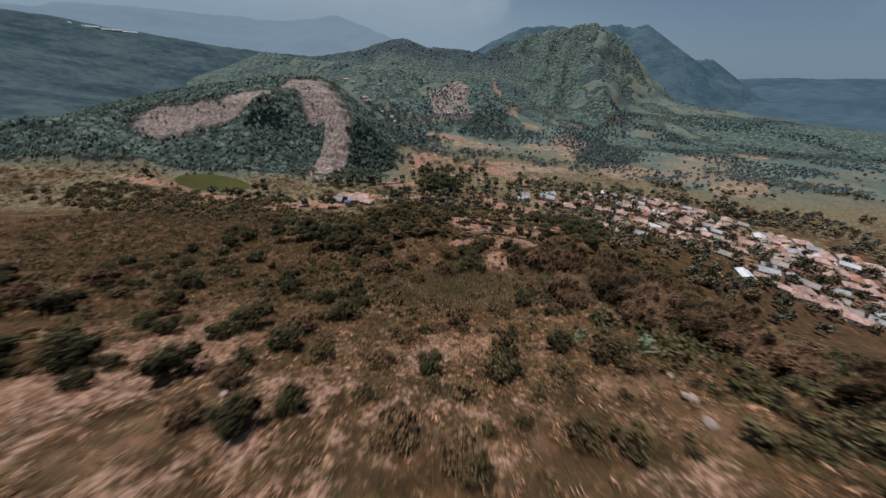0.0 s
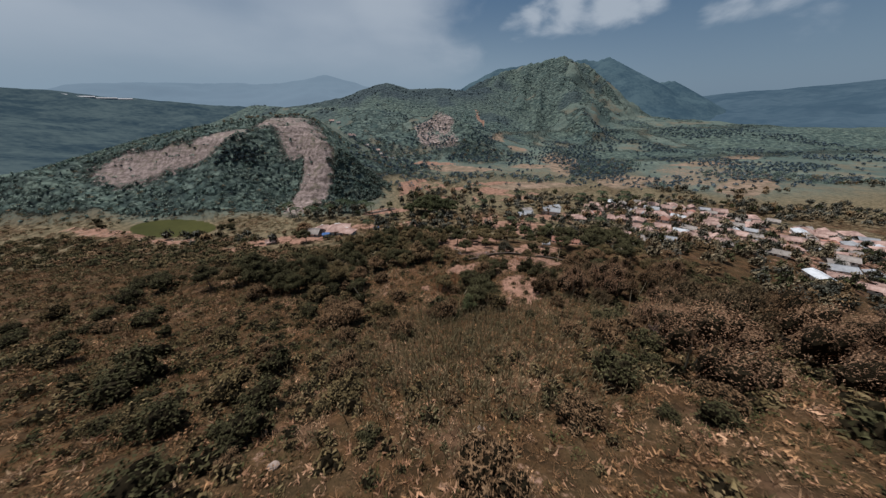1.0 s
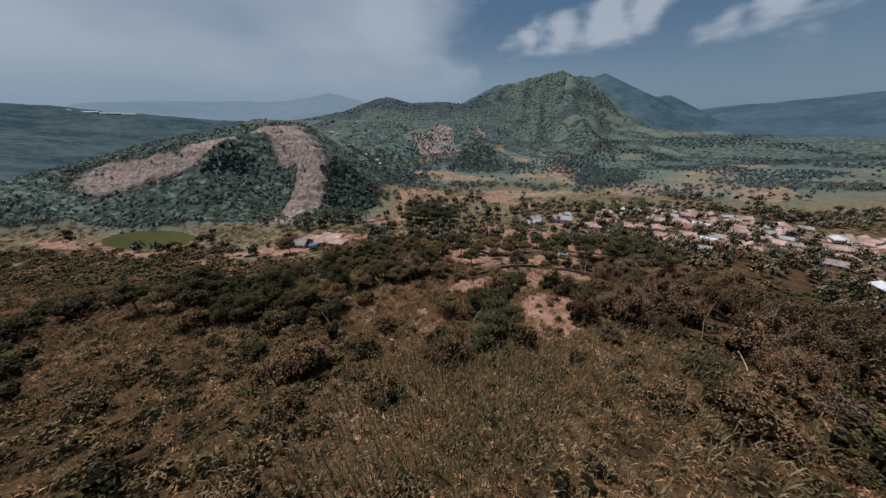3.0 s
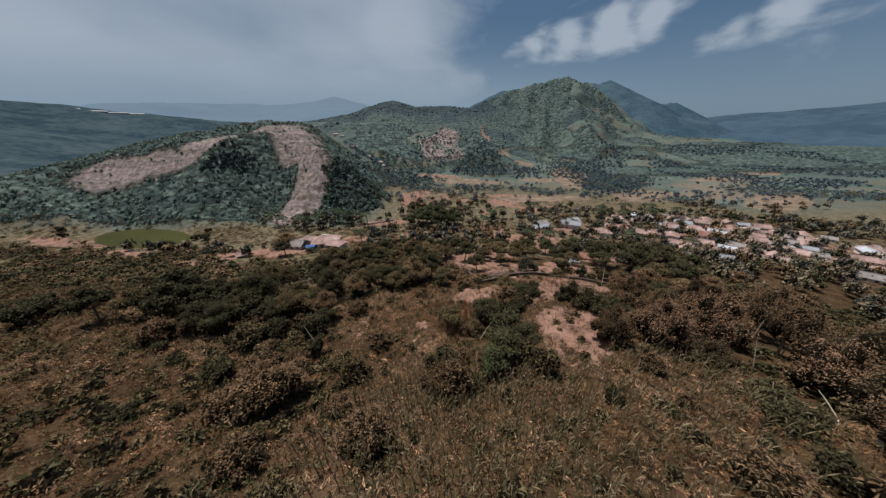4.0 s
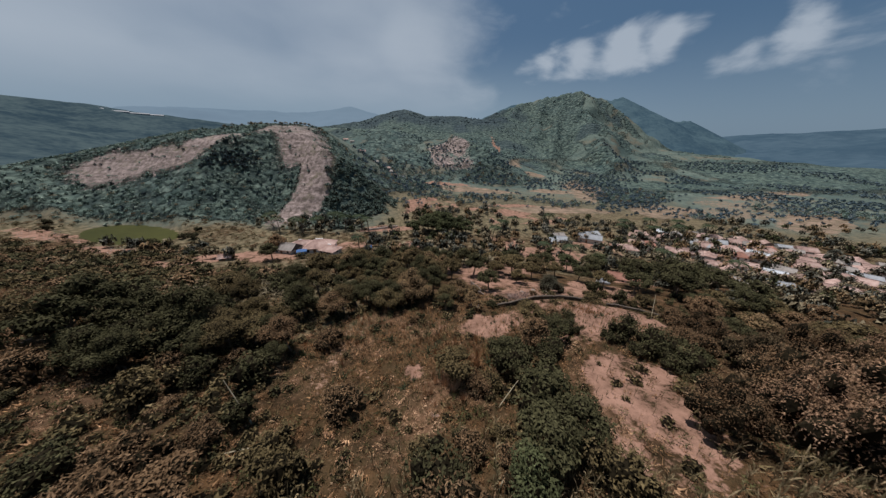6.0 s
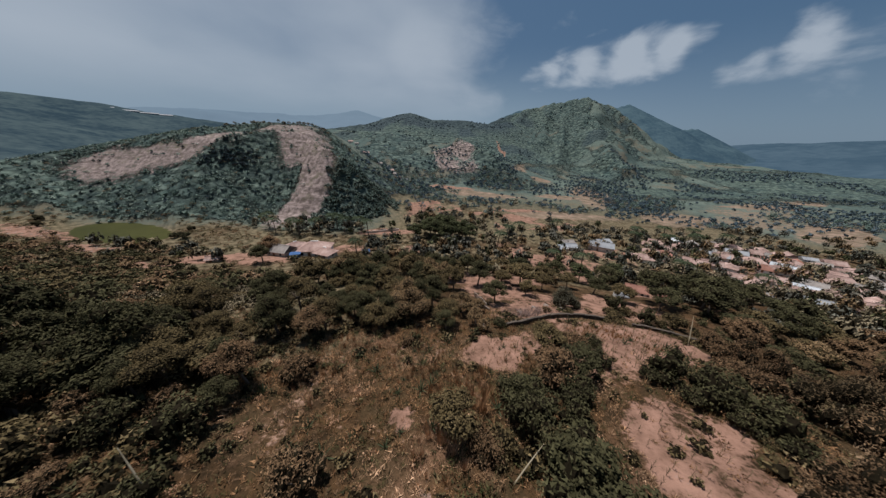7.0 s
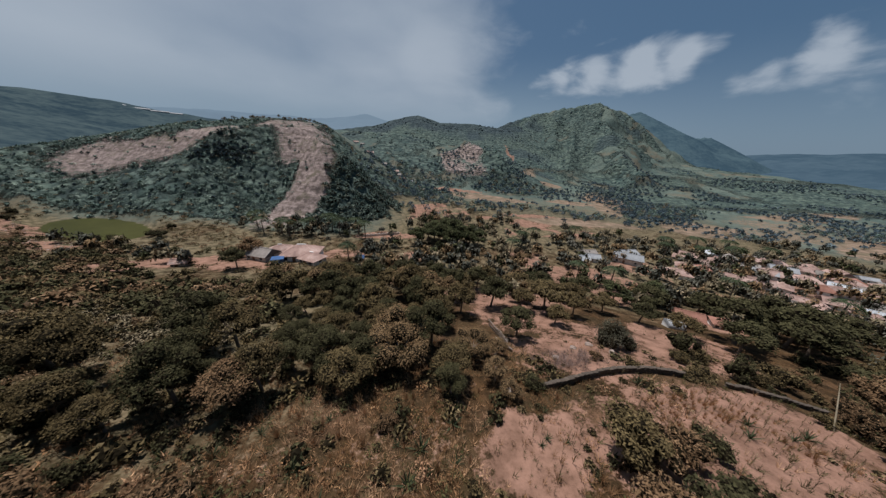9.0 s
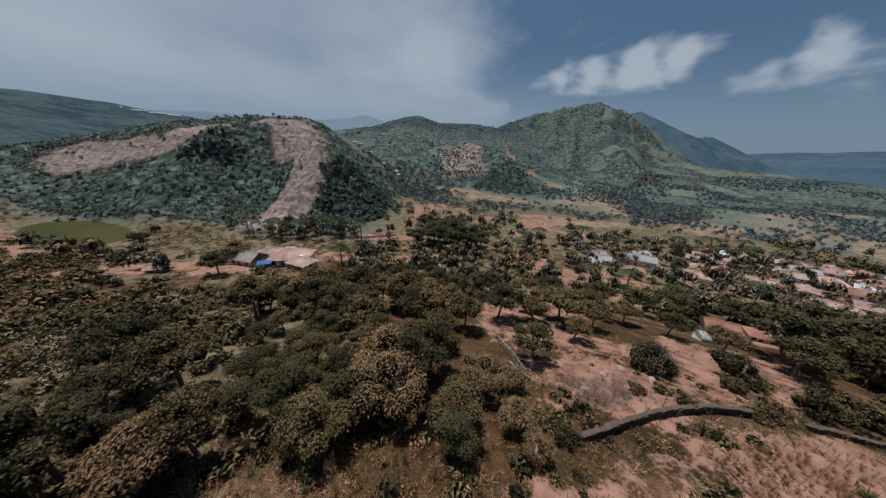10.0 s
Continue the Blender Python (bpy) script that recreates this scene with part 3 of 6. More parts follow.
def fast_mesh(name, verts, faces, mat, smooth=False, core_shade=None):
    """A mesh from arrays; all faces have the same number of corners."""
    verts, faces = np.asarray(verts, np.float32), np.asarray(faces, np.int32)
    me = bpy.data.meshes.new(name)
    k = faces.shape[1]
    me.vertices.add(len(verts))
    me.vertices.foreach_set("co", verts.ravel())
    me.loops.add(faces.size)
    me.loops.foreach_set("vertex_index", faces.ravel())
    me.polygons.add(len(faces))
    me.polygons.foreach_set("loop_start", np.arange(0, faces.size, k, dtype=np.int32))
    me.polygons.foreach_set("use_smooth", np.full(len(faces), smooth))
    me.update(calc_edges=True)
    me.materials.append(mat)
    # core faces take the near-black colour that paints the shade inside
    if core_shade is not None:
        me.materials.append(M["core_shade"])
        me.polygons.foreach_set("material_index", np.asarray(core_shade, np.int32))
    me.validate()
    return me


def grid_faces(nx, ny):
    i = np.arange(nx - 1)[None, :] + nx * np.arange(ny - 1)[:, None]
    return np.stack([i, i + 1, i + 1 + nx, i + nx], -1).reshape(-1, 4)


def build_ground():
    gx = spread(((-4600, -1500, 300), (-1500, -600, 60), (-600, -240, 12), (-240, -60, 1.9), (-60, -40, 1.0), (-40, 40, 0.72), (40, 60, 1.0), (60, 220, 2.0), (220, 470, 5), (470, 600, 9), (600, 1500, 60), (1500, 4600, 300)))
    gy = spread(((-400, -60, 20), (-60, -12, 3), (-12, 74, 0.72), (74, 100, 1.0), (100, 158, 2.3), (158, 236, 1.6), (236, 260, 2.0), (260, 460, 4.5), (460, 820, 6.5), (820, 1600, 60), (1600, 4600, 300)))
    x, y = [a.ravel() for a in np.meshgrid(gx, gy)]
    z = height(x, y)
    me = fast_mesh("ground", np.stack([x, y, z], 1), grid_faces(len(gx), len(gy)), M["ground"], True)
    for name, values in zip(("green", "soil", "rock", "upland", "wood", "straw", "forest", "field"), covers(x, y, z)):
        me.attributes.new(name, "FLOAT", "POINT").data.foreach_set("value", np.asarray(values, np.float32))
    return tagged(new("ground", me), "dry grassy hillside falling to a green farmed valley", "ground", kind="structure")


build_ground()


def build_range(name, line, slope, mat, label, rough, depth=900, seed=0, size=220, foot=-40.0, firm=0.0):
    """A far range of mountains as a relief of its own, standing on the plain."""
    pts = np.array(line, float)
    x0, x1 = pts[:, 0].min() - depth * 0.35, pts[:, 0].max() + depth * 0.35
    y0, y1 = pts[:, 1].min() - depth * 0.6, pts[:, 1].max() + depth * 0.35
    gx, gy = np.linspace(x0, x1, 115), np.linspace(y0, y1, 75)
    x, y = [a.ravel() for a in np.meshgrid(gx, gy)]
    z = crest(x, y, line, slope)
    keep = sstep(0, rough * 4, pts[:, 2].max() - z) * 0.8 + 0.2
    if firm:
        keep = 0.1 + 0.9 * sstep(0, firm, -crest(x, y, [(a, b, 0) for a, b, _ in line], 1.0))
    z = z + rough * keep * (fbm(x, y, size, 5, seed) - 0.9 * np.abs(fbm(x, y, size * 0.6, 4, seed + 7)) + 0.3)
    z = np.where(z < foot, -60.0, z)
    me = fast_mesh(name, np.stack([x, y, z], 1), grid_faces(len(gx), len(gy)), mat, True)
    return tagged(new(name, me), label, "mountains", kind="structure")


build_range("backdrop_range", ((150, 1730, 120), (279, 1709, 183), (418, 1680, 242), (565, 1635, 256), (700, 1590, 240), (821, 1521, 262), (880, 1490, 248), (918, 1463, 262), (976, 1425, 217), (1045, 1374, 154), (1098, 1331, 140), (1142, 1292, 148), (1186, 1251, 110), (1280, 1180, 40)), 0.55, M["range_back"], "steep forested mountain range, tinted blue for haze", 26, 800, 5, firm=160)
build_range("backdrop_ridge", ((1500, 2050, 70), (1704, 1723, 80), (1804, 1616, 101), (1870, 1540, 109), (1932, 1457, 107), (1985, 1385, 118), (2028, 1317, 122), (2079, 1233, 132), (2200, 900, 138), (2300, 400, 142)), 0.13, M["range_right"], "long ridge with wooded slopes, tinted blue for haze", 34, 1500, 9, 260, firm=420)
build_range("backdrop_upland", ((-760, 200, 125), (-770, 420, 112), (-734, 551, 107), (-701, 594, 104), (-659, 643, 98), (-601, 700, 92), (-542, 750, 84), (-450, 820, 72), (-250, 950, 62)), 0.24, M["range_left"], "dark wooded upland ridge, tinted blue for haze", 7, 700, 13, 120)
build_range("backdrop_mountains", ((-3300, 2300, 230), (-2800, 2900, 300), (-2291, 3310, 340), (-1800, 3600, 345), (-1464, 3754, 400), (-1202, 3847, 455), (-939, 3920, 378), (-600, 4000, 250), (-200, 4050, 150)), 0.3, M["range_far"], "mountains on the horizon, tinted pale for haze", 60, 1000, 17, 500)

# the pond
def build_pond():
    m = surface("pond_water", [(0.028, 0.03, 0.006), (0.042, 0.043, 0.01)], 0.05, 0.6, 0.05, 2.0, island=0.01)
    a = np.linspace(0, 2 * math.pi, 72, endpoint=False)
    wob = 1.1 + 0.1 * np.sin(2 * a + 2) + 0.06 * np.sin(5 * a + 1) + 0.03 * np.sin(11 * a)
    ring = [(-135 + 28 * w * math.cos(t) * 0.956 + 10.5 * w * math.sin(t) * 0.292, 142.5 + 10.5 * w * math.sin(t) * 0.956 - 28 * w * math.cos(t) * 0.292, 8.35) for t, w in zip(a, wob)]
    me = mesh_from("pond", ring, [list(range(len(ring)))], m)
    tagged(new("water", me), "still algae-green pond below the quarry slope", "pond", kind="structure")


build_pond()


# ---- plant and building kit ----
rng = np.random.default_rng(7)


def unit(v):
    return v / np.maximum(np.linalg.norm(v, axis=-1, keepdims=True), 1e-9)


def leaves(centre, way, side, length, width, bend=0.25):
    """Leaves as bent kites: base, two flanks and a drooping tip."""
    n = len(centre)
    up = unit(np.cross(side, way))
    l, w = np.broadcast_to(length, (n,))[:, None], np.broadcast_to(width, (n,))[:, None]
    base = centre - way * l * 0.5
    tip = centre + way * l * 0.5 - up * l * bend
    a, b = centre + side * w * 0.5, centre - side * w * 0.5
    v = np.stack([base, a, tip, b], 1).reshape(-1, 3)
    f = np.arange(n)[:, None] * 4 + np.arange(4)[None]
    return v, f


def blades(centre, way, side, length, width):
    """Leaves as single pointed blades of three corners."""
    n = len(centre)
    l, w = np.broadcast_to(length, (n,))[:, None], np.broadcast_to(width, (n,))[:, None]
    v = np.stack([centre - way * l * 0.45 + side * w * 0.6, centre - way * l * 0.45 - side * w * 0.6, centre + way * l * 0.55], 1).reshape(-1, 3)
    return v, np.arange(3 * n).reshape(-1, 3)


def merge(pieces):
    vs, fs, n = [], [], 0
    for v, f in pieces:
        vs.append(v), fs.append(f + n)
        n += len(v)
    return np.concatenate(vs), np.concatenate(fs)


def tube(points, radii, sides=6):
    """A tapered round limb along points."""
    points = np.asarray(points, float)
    rings = []
    for i, p in enumerate(points):
        d = points[min(i + 1, len(points) - 1)] - points[max(i - 1, 0)]
        d = d / (np.linalg.norm(d) + 1e-9)
        s = np.cross(d, (0.31, 0.95, 0.1))
        s /= np.linalg.norm(s) + 1e-9
        u = np.cross(d, s)
        a = np.arange(sides) * 2 * math.pi / sides
        rings.append(p + radii[i] * (np.cos(a)[:, None] * s + np.sin(a)[:, None] * u))
    v = np.concatenate(rings)
    f = []
    for i in range(len(points) - 1):
        for j in range(sides):
            k = (j + 1) % sides
            f.append((i * sides + j, i * sides + k, (i + 1) * sides + k, (i + 1) * sides + j))
    return v, np.array(f)


def crown(r, lobes, count, leaf, rad, flat=0.75, droop=0.2, gaps=0.25, core=False, wide=0.4):
    """Leaf clumps over uneven lobes: lobes are rows of x, y, z, radius. With a core, each lobe holds a twig mass
    coloured near black as painted shade.
    """
    vs = []
    lobes = np.asarray(lobes, float)
    area = lobes[:, 3] ** 2
    for lobe, share in zip(lobes, area / area.sum()):
        n = max(6, int(count * share))
        d = unit(r.normal(size=(n, 3)))
        d[:, 2] = np.where(d[:, 2] < -0.35, -d[:, 2], d[:, 2])
        shell = lobe[3] * (1 - gaps * r.random(n) ** 1.5 + 0.22 * r.random(n) * (r.random(n) < 0.3))
        c = lobe[:3] + d * shell[:, None] * (1, 1, flat)
        face = unit(d + 0.5 * r.normal(size=(n, 3)) + (0, 0, 0.3))
        way = unit(np.cross(face, r.normal(size=(n, 3))) + 0.35 * d - (0, 0, droop))
        side = unit(np.cross(way, face))
        size = leaf * (0.6 + 0.8 * r.random(n))
        vs.append(blades(c, way, side, size * 1.15, size * (wide + 0.3 * r.random(n))))
    if not core:
        return merge(vs)
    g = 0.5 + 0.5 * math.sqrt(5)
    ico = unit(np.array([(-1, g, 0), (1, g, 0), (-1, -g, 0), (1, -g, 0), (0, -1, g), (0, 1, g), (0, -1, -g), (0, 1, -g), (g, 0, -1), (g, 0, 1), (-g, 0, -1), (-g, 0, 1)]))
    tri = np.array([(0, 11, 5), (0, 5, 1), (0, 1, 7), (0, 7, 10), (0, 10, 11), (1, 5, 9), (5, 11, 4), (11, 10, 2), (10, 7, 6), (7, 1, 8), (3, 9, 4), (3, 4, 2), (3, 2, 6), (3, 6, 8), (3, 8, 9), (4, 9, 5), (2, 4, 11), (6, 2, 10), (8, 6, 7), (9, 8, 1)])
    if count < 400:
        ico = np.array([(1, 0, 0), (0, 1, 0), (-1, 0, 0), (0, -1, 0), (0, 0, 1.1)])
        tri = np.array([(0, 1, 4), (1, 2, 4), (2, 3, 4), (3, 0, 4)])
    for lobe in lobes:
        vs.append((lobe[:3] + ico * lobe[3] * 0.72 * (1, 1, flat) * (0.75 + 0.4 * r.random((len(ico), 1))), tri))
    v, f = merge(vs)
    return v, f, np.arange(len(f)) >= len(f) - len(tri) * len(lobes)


def shrub_shape(r, count=240, leaf=0.24, tall=0.75, core=False):
    """A low bush of radius one: uneven lobes of leaves down to the ground."""
    k = r.integers(4, 8)
    lobes = [(0, 0, 0.58 * tall, 0.6)]
    for i in range(k):
        a = 2 * math.pi * (i + 0.6 * r.random()) / k
        d = 0.35 + 0.3 * r.random()
        lobes.append((d * math.cos(a), d * math.sin(a), (0.3 + 0.4 * r.random()) * tall, 0.27 + 0.2 * r.random()))
    return crown(r, lobes, count, leaf, 1, tall, 0.1, 0.28, core)


def thicket_shape(r, count=620, leaf=0.03):
    """A feathery thicket, radius one: heads of narrow leaves over near-black cores painted as shade, and plumes that
    arch out of them.
    """
    heads, plumes = 14, 26
    lobes = []
    for i in range(heads):
        a, out = i * 2.4 + 0.6 * r.random(), 0.72 * math.sqrt((i + 0.4) / heads)
        lobes.append((out * math.cos(a), out * math.sin(a), (0.85 - 0.75 * out ** 2) * (0.7 + 0.45 * r.random()), 0.23 + 0.13 * r.random()))
    v, f, core_shade = crown(r, lobes, int(count * 0.72), leaf * 1.6, 1, 1.05, -0.1, 0.45, True, 0.16)
    pieces = [(v, f)]
    for i in range(plumes):
        a = i * 2.4 + 0.5 * r.random()
        out = math.sqrt((i + 0.5) / plumes) * (0.75 + 0.25 * r.random())
        top = (1.25 - 0.65 * out ** 2) * (0.7 + 0.5 * r.random())
        n = int(count * 0.28) // plumes
        t = 0.45 + 0.55 * r.random(n) ** 0.8
        d = np.array([math.cos(a), math.sin(a), 0])
        c = d * (out * t ** 1.6)[:, None] + np.stack([0 * t, 0 * t, top * t * (1.15 - 0.25 * t)], 1) + r.normal(size=(n, 3)) * (0.045, 0.045, 0.04)
        way = unit(d * (0.2 + 0.9 * t)[:, None] + np.array([0, 0, 0.45]) + 0.6 * r.normal(size=(n, 3)))
        side = unit(np.cross(way, r.normal(size=(n, 3))))
        ln = leaf * (1 + 1.2 * r.random(n))
        pieces.append(blades(c, way, side, ln, ln * (0.2 + 0.14 * r.random(n))))
    v, f = merge(pieces)
    return v, f, np.concatenate([core_shade, np.zeros(len(f) - len(core_shade), bool)])


def heap_shape(r, count=115, length=0.29, wide=0.09):
    """A heap of tall dead grass, radius one: narrow blades that stand and fall outward in uneven clumps."""
    k = 5
    a = 2 * math.pi * r.random(k)
    hub = np.stack([0.5 * np.cos(a), 0.5 * np.sin(a), 0 * a], 1) * r.random((k, 1)) ** 0.5
    high = 0.45 + 0.5 * r.random(k)
    pick = r.integers(0, k, count)
    d = unit(r.normal(size=(count, 3)))
    d[:, 2] = np.abs(d[:, 2])
    c = hub[pick] + d * np.stack([0.45 + 0 * high[pick], 0.45 + 0 * high[pick], high[pick]], 1) * (0.7 + 0.3 * r.random((count, 1)))
    way = unit(d * (1, 1, 0.3) + np.array([0, 0, 0.5]) + 0.4 * r.normal(size=(count, 3)))
    side = unit(np.cross(way, r.normal(size=(count, 3))))
    ln = length * (0.6 + 0.8 * r.random(count))
    return blades(c, way, side, ln, ln * wide * (1 + r.random(count)))


def culms(r, n=9, tall=0.8):
    """The leaning culms at a thicket's base."""
    out = []
    for i in range(n):
        a = 2 * math.pi * (i + r.random()) / n
        d = np.array([math.cos(a), math.sin(a), 0])
        out.append(tube([d * 0.08 - (0, 0, 0.08), d * 0.2 + (0, 0, 0.45 * tall), d * 0.42 + (0, 0, tall)], [0.02, 0.016, 0.007], 4))
    return merge(out)


def tree_shape(r, tall=1.0, spread_=0.42, count=420, leaf=0.12, bare=0.32, limbs=6, thin=0.028):
    """A tree one high: the wood, and the crown of leaf clumps at its limb ends."""
    lean = 0.06 * r.normal(size=2)
    fork = np.array([lean[0], lean[1], bare + 0.08])
    wood = [tube([(0, 0, -0.06), (lean[0] * 0.4, lean[1] * 0.4, bare * 0.5), fork], [thin * 1.25, thin, thin * 0.85], 6)]
    lobes = []
    for i in range(limbs):
        a = 2 * math.pi * (i + 0.7 * r.random()) / limbs
        reach = spread_ * (0.45 + 0.4 * r.random())
        end = fork + np.array([reach * math.cos(a), reach * math.sin(a), (0.18 + 0.32 * r.random()) * (tall - bare)])
        mid = (fork + end) / 2 + (0, 0, -0.03 + 0.04 * r.random())
        wood.append(tube([fork, mid, end], [thin * 0.6, thin * 0.45, thin * 0.2], 4))
        lobes.append((*end, spread_ * (0.32 + 0.2 * r.random())))
    lobes.append((fork[0], fork[1], tall - spread_ * 0.42, spread_ * 0.5))
    return merge(wood), crown(r, lobes, count, leaf, 1, 0.8, 0.2, 0.28, True)


def palm_shape(r, fronds=15):
    bend = 0.1 * r.normal(size=2)
    top = np.array([bend[0], bend[1], 0.78])
    wood = tube([(0, 0, -0.05), (bend[0] * 0.25, bend[1] * 0.25, 0.4), top], [0.028, 0.02, 0.018], 6)
    pieces = []
    for i in range(fronds):
        a = 2 * math.pi * (i + 0.5 * r.random()) / fronds
        lift = 0.55 * r.random() + 0.05
        ts = np.linspace(0.04, 1, 9)
        reach = 0.36 * ts
        z = top[2] + lift * 0.36 * ts * 1.2 - 0.33 * ts ** 2
        p = np.stack([top[0] + np.cos(a) * reach, top[1] + np.sin(a) * reach, z], 1)
        for sgn in (-1, 1):
            way = unit(np.stack([np.cos(a) - sgn * np.sin(a) * 1.2, np.sin(a) + sgn * np.cos(a) * 1.2, np.full(9, -0.55)], -1) if np.ndim(a) else np.tile(np.array([math.cos(a) - sgn * math.sin(a) * 1.2, math.sin(a) + sgn * math.cos(a) * 1.2, -0.55]), (9, 1)))
            side = unit(np.tile(np.array([math.cos(a), math.sin(a), 0.1]), (9, 1)))
            ln = 0.15 * np.sin(np.pi * (0.15 + 0.8 * ts))
            pieces.append(leaves(p + way * ln[:, None] * 0.5, way, side, ln, 0.035, 0.2))
    return wood, merge(pieces)


def corn_shape(r):
    """One corn plant: stalk and narrow arching leaves, one high."""
    pieces = [tube([(0, 0, -0.03), (0.02, 0.01, 0.5), (0.03, 0.0, 1.0)], [0.018, 0.014, 0.006], 4)]
    for i in range(7):
        a = i * 2.4 + r.random()
        z0 = 0.12 + 0.11 * i
        d = np.array([math.cos(a), math.sin(a), 0])
        s = np.array([-math.sin(a), math.cos(a), 0]) * 0.02
        rise, fall, reach = 0.5 + 0.2 * r.random(), 0.1 + 0.22 * r.random(), 0.15 + 0.1 * r.random()
        p = [np.array([0, 0, z0]) + d * t * reach + np.array([0, 0, rise * t - fall * t * t]) for t in (0, 0.5, 1.0)]
        w = (0.6, 1.0, 0.12)
        v = np.concatenate([[q - s * k, q + s * k] for q, k in zip(p, w)])
        pieces.append((v, np.array([(0, 1, 3, 2), (2, 3, 5, 4)])))
    return merge(pieces)


def tuft_shape(r, count=8, wide=0.06, out=0.5):
    """A tuft of pointed grass blades, one high."""
    a = 2 * math.pi * (np.arange(count) + r.random(count)) / count
    lean = out * (0.2 + 0.9 * r.random(count))
    h = 0.55 + 0.55 * r.random(count)
    d = np.stack([np.cos(a), np.sin(a), 0 * a], 1)
    s = np.stack([-np.sin(a), np.cos(a), 0 * a], 1) * wide
    base = d * 0.1
    tip = d * lean[:, None] + np.stack([0 * a, 0 * a, h], 1)
    return np.stack([base - s, base + s, tip], 1).reshape(-1, 3), np.arange(3 * count).reshape(-1, 3)


def sow(name, shapes, x, y, size, mat, label, category, sink=0.0, tall=None, base=None):
    """Many plants that nobody would count, as one mesh of kind stuff."""
    x, y, size = (np.asarray(a, float) for a in (x, y, size))
    z = (height(x, y) if base is None else base) - sink * size
    pick = rng.integers(0, len(shapes), len(x))
    turn = rng.random(len(x)) * 2 * math.pi
    tall = np.ones(len(x)) if tall is None else np.asarray(tall, float)
    vs, fs, ins, n = [], [], [], 0
    for k, (v, f, *core_shade) in enumerate(shapes):
        i = np.flatnonzero(pick == k)
        if not len(i):
            continue
        c, s = np.cos(turn[i])[:, None], np.sin(turn[i])[:, None]
        px = (v[None, :, 0] * c - v[None, :, 1] * s) * size[i, None] + x[i, None]
        py = (v[None, :, 0] * s + v[None, :, 1] * c) * size[i, None] + y[i, None]
        pz = v[None, :, 2] * size[i, None] * tall[i, None] + z[i, None]
        vs.append(np.stack([px, py, pz], -1).reshape(-1, 3))
        fs.append((f[None] + (np.arange(len(i)) * len(v))[:, None, None]).reshape(-1, f.shape[1]) + n)
        ins += [np.tile(a, len(i)) for a in core_shade]
        n += len(i) * len(v)
    return tagged(new(name, fast_mesh(name, np.concatenate(vs), np.concatenate(fs), mat, False, np.concatenate(ins) if ins else None)), label, category, kind="stuff")


def ground_at(x, y):
    return float(height(np.array([x], float), np.array([y], float))[0])


def part(name, me, parent, label=""):
    ob = new(name, me)
    ob.parent = parent
    return tagged(ob, label)


def empty(name, x, y, z, turn=0.0, size=1.0):
    ob = new(name)
    ob.matrix_basis = pose(x, y, z, 0, 0, turn) @ Matrix.Diagonal((size, size, size, 1))
    ob.empty_display_size = 0.2
    return ob


def box_mesh(name, sx, sy, sz, mat, at=(0, 0, 0), bevel=0.03):
    """A block with chamfered edges, standing on at."""
    bm = bmesh.new()
    bmesh.ops.create_cube(bm, size=1.0, matrix=Matrix.Translation((at[0], at[1], at[2] + sz / 2)) @ Matrix.Diagonal((sx, sy, sz, 1)))
    if bevel:
        bmesh.ops.bevel(bm, geom=bm.edges[:], offset=min(bevel, 0.3 * min(sx, sy, sz)), segments=1, affect="EDGES")
    me = bpy.data.meshes.new(name)
    bm.to_mesh(me)
    bm.free()
    me.materials.append(mat)
    return me


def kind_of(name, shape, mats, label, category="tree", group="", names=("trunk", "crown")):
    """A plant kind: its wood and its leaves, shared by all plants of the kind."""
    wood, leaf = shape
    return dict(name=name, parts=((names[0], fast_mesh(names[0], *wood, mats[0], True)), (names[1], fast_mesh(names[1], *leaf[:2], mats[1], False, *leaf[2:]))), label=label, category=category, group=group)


def plant(kind, x, y, size, turn=None, label="", sink=0.0, squash=1.0):
    ob = empty(kind["name"], x, y, ground_at(x, y) - sink, rng.random() * 360 if turn is None else turn, size)
    ob.scale[2] *= squash
    for name, me in kind["parts"]:
        part(name, me, ob)
    return tagged(ob, label or kind["label"], kind["category"], kind["group"])


def stems(r, n=5):
    """The short stems inside a bush."""
    out = []
    for i in range(n):
        a = 2 * math.pi * (i + r.random()) / n
        d = np.array([math.cos(a), math.sin(a), 0])
        out.append(tube([d * 0.05 - (0, 0, 0.08), d * 0.25 + (0, 0, 0.25), d * 0.5 + (0, 0, 0.5)], [0.03, 0.022, 0.01], 4))
    return merge(out)


def scatter(x0, x1, y0, y1, step, chance):
    """Jittered places over a stretch of the plan, kept by chance(x, y)."""
    gx, gy = np.meshgrid(np.arange(x0, x1, step), np.arange(y0, y1, step))
    x = gx.ravel() + rng.uniform(-0.5, 0.5, gx.size) * step
    y = gy.ravel() + rng.uniform(-0.5, 0.5, gx.size) * step
    keep = rng.random(len(x)) < chance(x, y)
    return x[keep], y[keep]


# ---- plants that stand singly ----
WEST, EAST = "shrubs on the dry slope", "trees of the orchard slope"
BUSH = ("woody_base", "foliage")
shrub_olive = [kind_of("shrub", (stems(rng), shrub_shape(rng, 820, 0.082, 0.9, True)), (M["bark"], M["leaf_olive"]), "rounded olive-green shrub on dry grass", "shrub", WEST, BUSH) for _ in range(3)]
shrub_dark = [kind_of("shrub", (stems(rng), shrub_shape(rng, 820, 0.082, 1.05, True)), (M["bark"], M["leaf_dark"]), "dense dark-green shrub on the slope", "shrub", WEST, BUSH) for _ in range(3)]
shrub_pale = [kind_of("shrub", (stems(rng), thicket_shape(rng, 1200, 0.05)), (M["dead_wood"], M["twig"]), "leafless pale grey shrub beside the bamboo", "shrub", WEST, BUSH)]
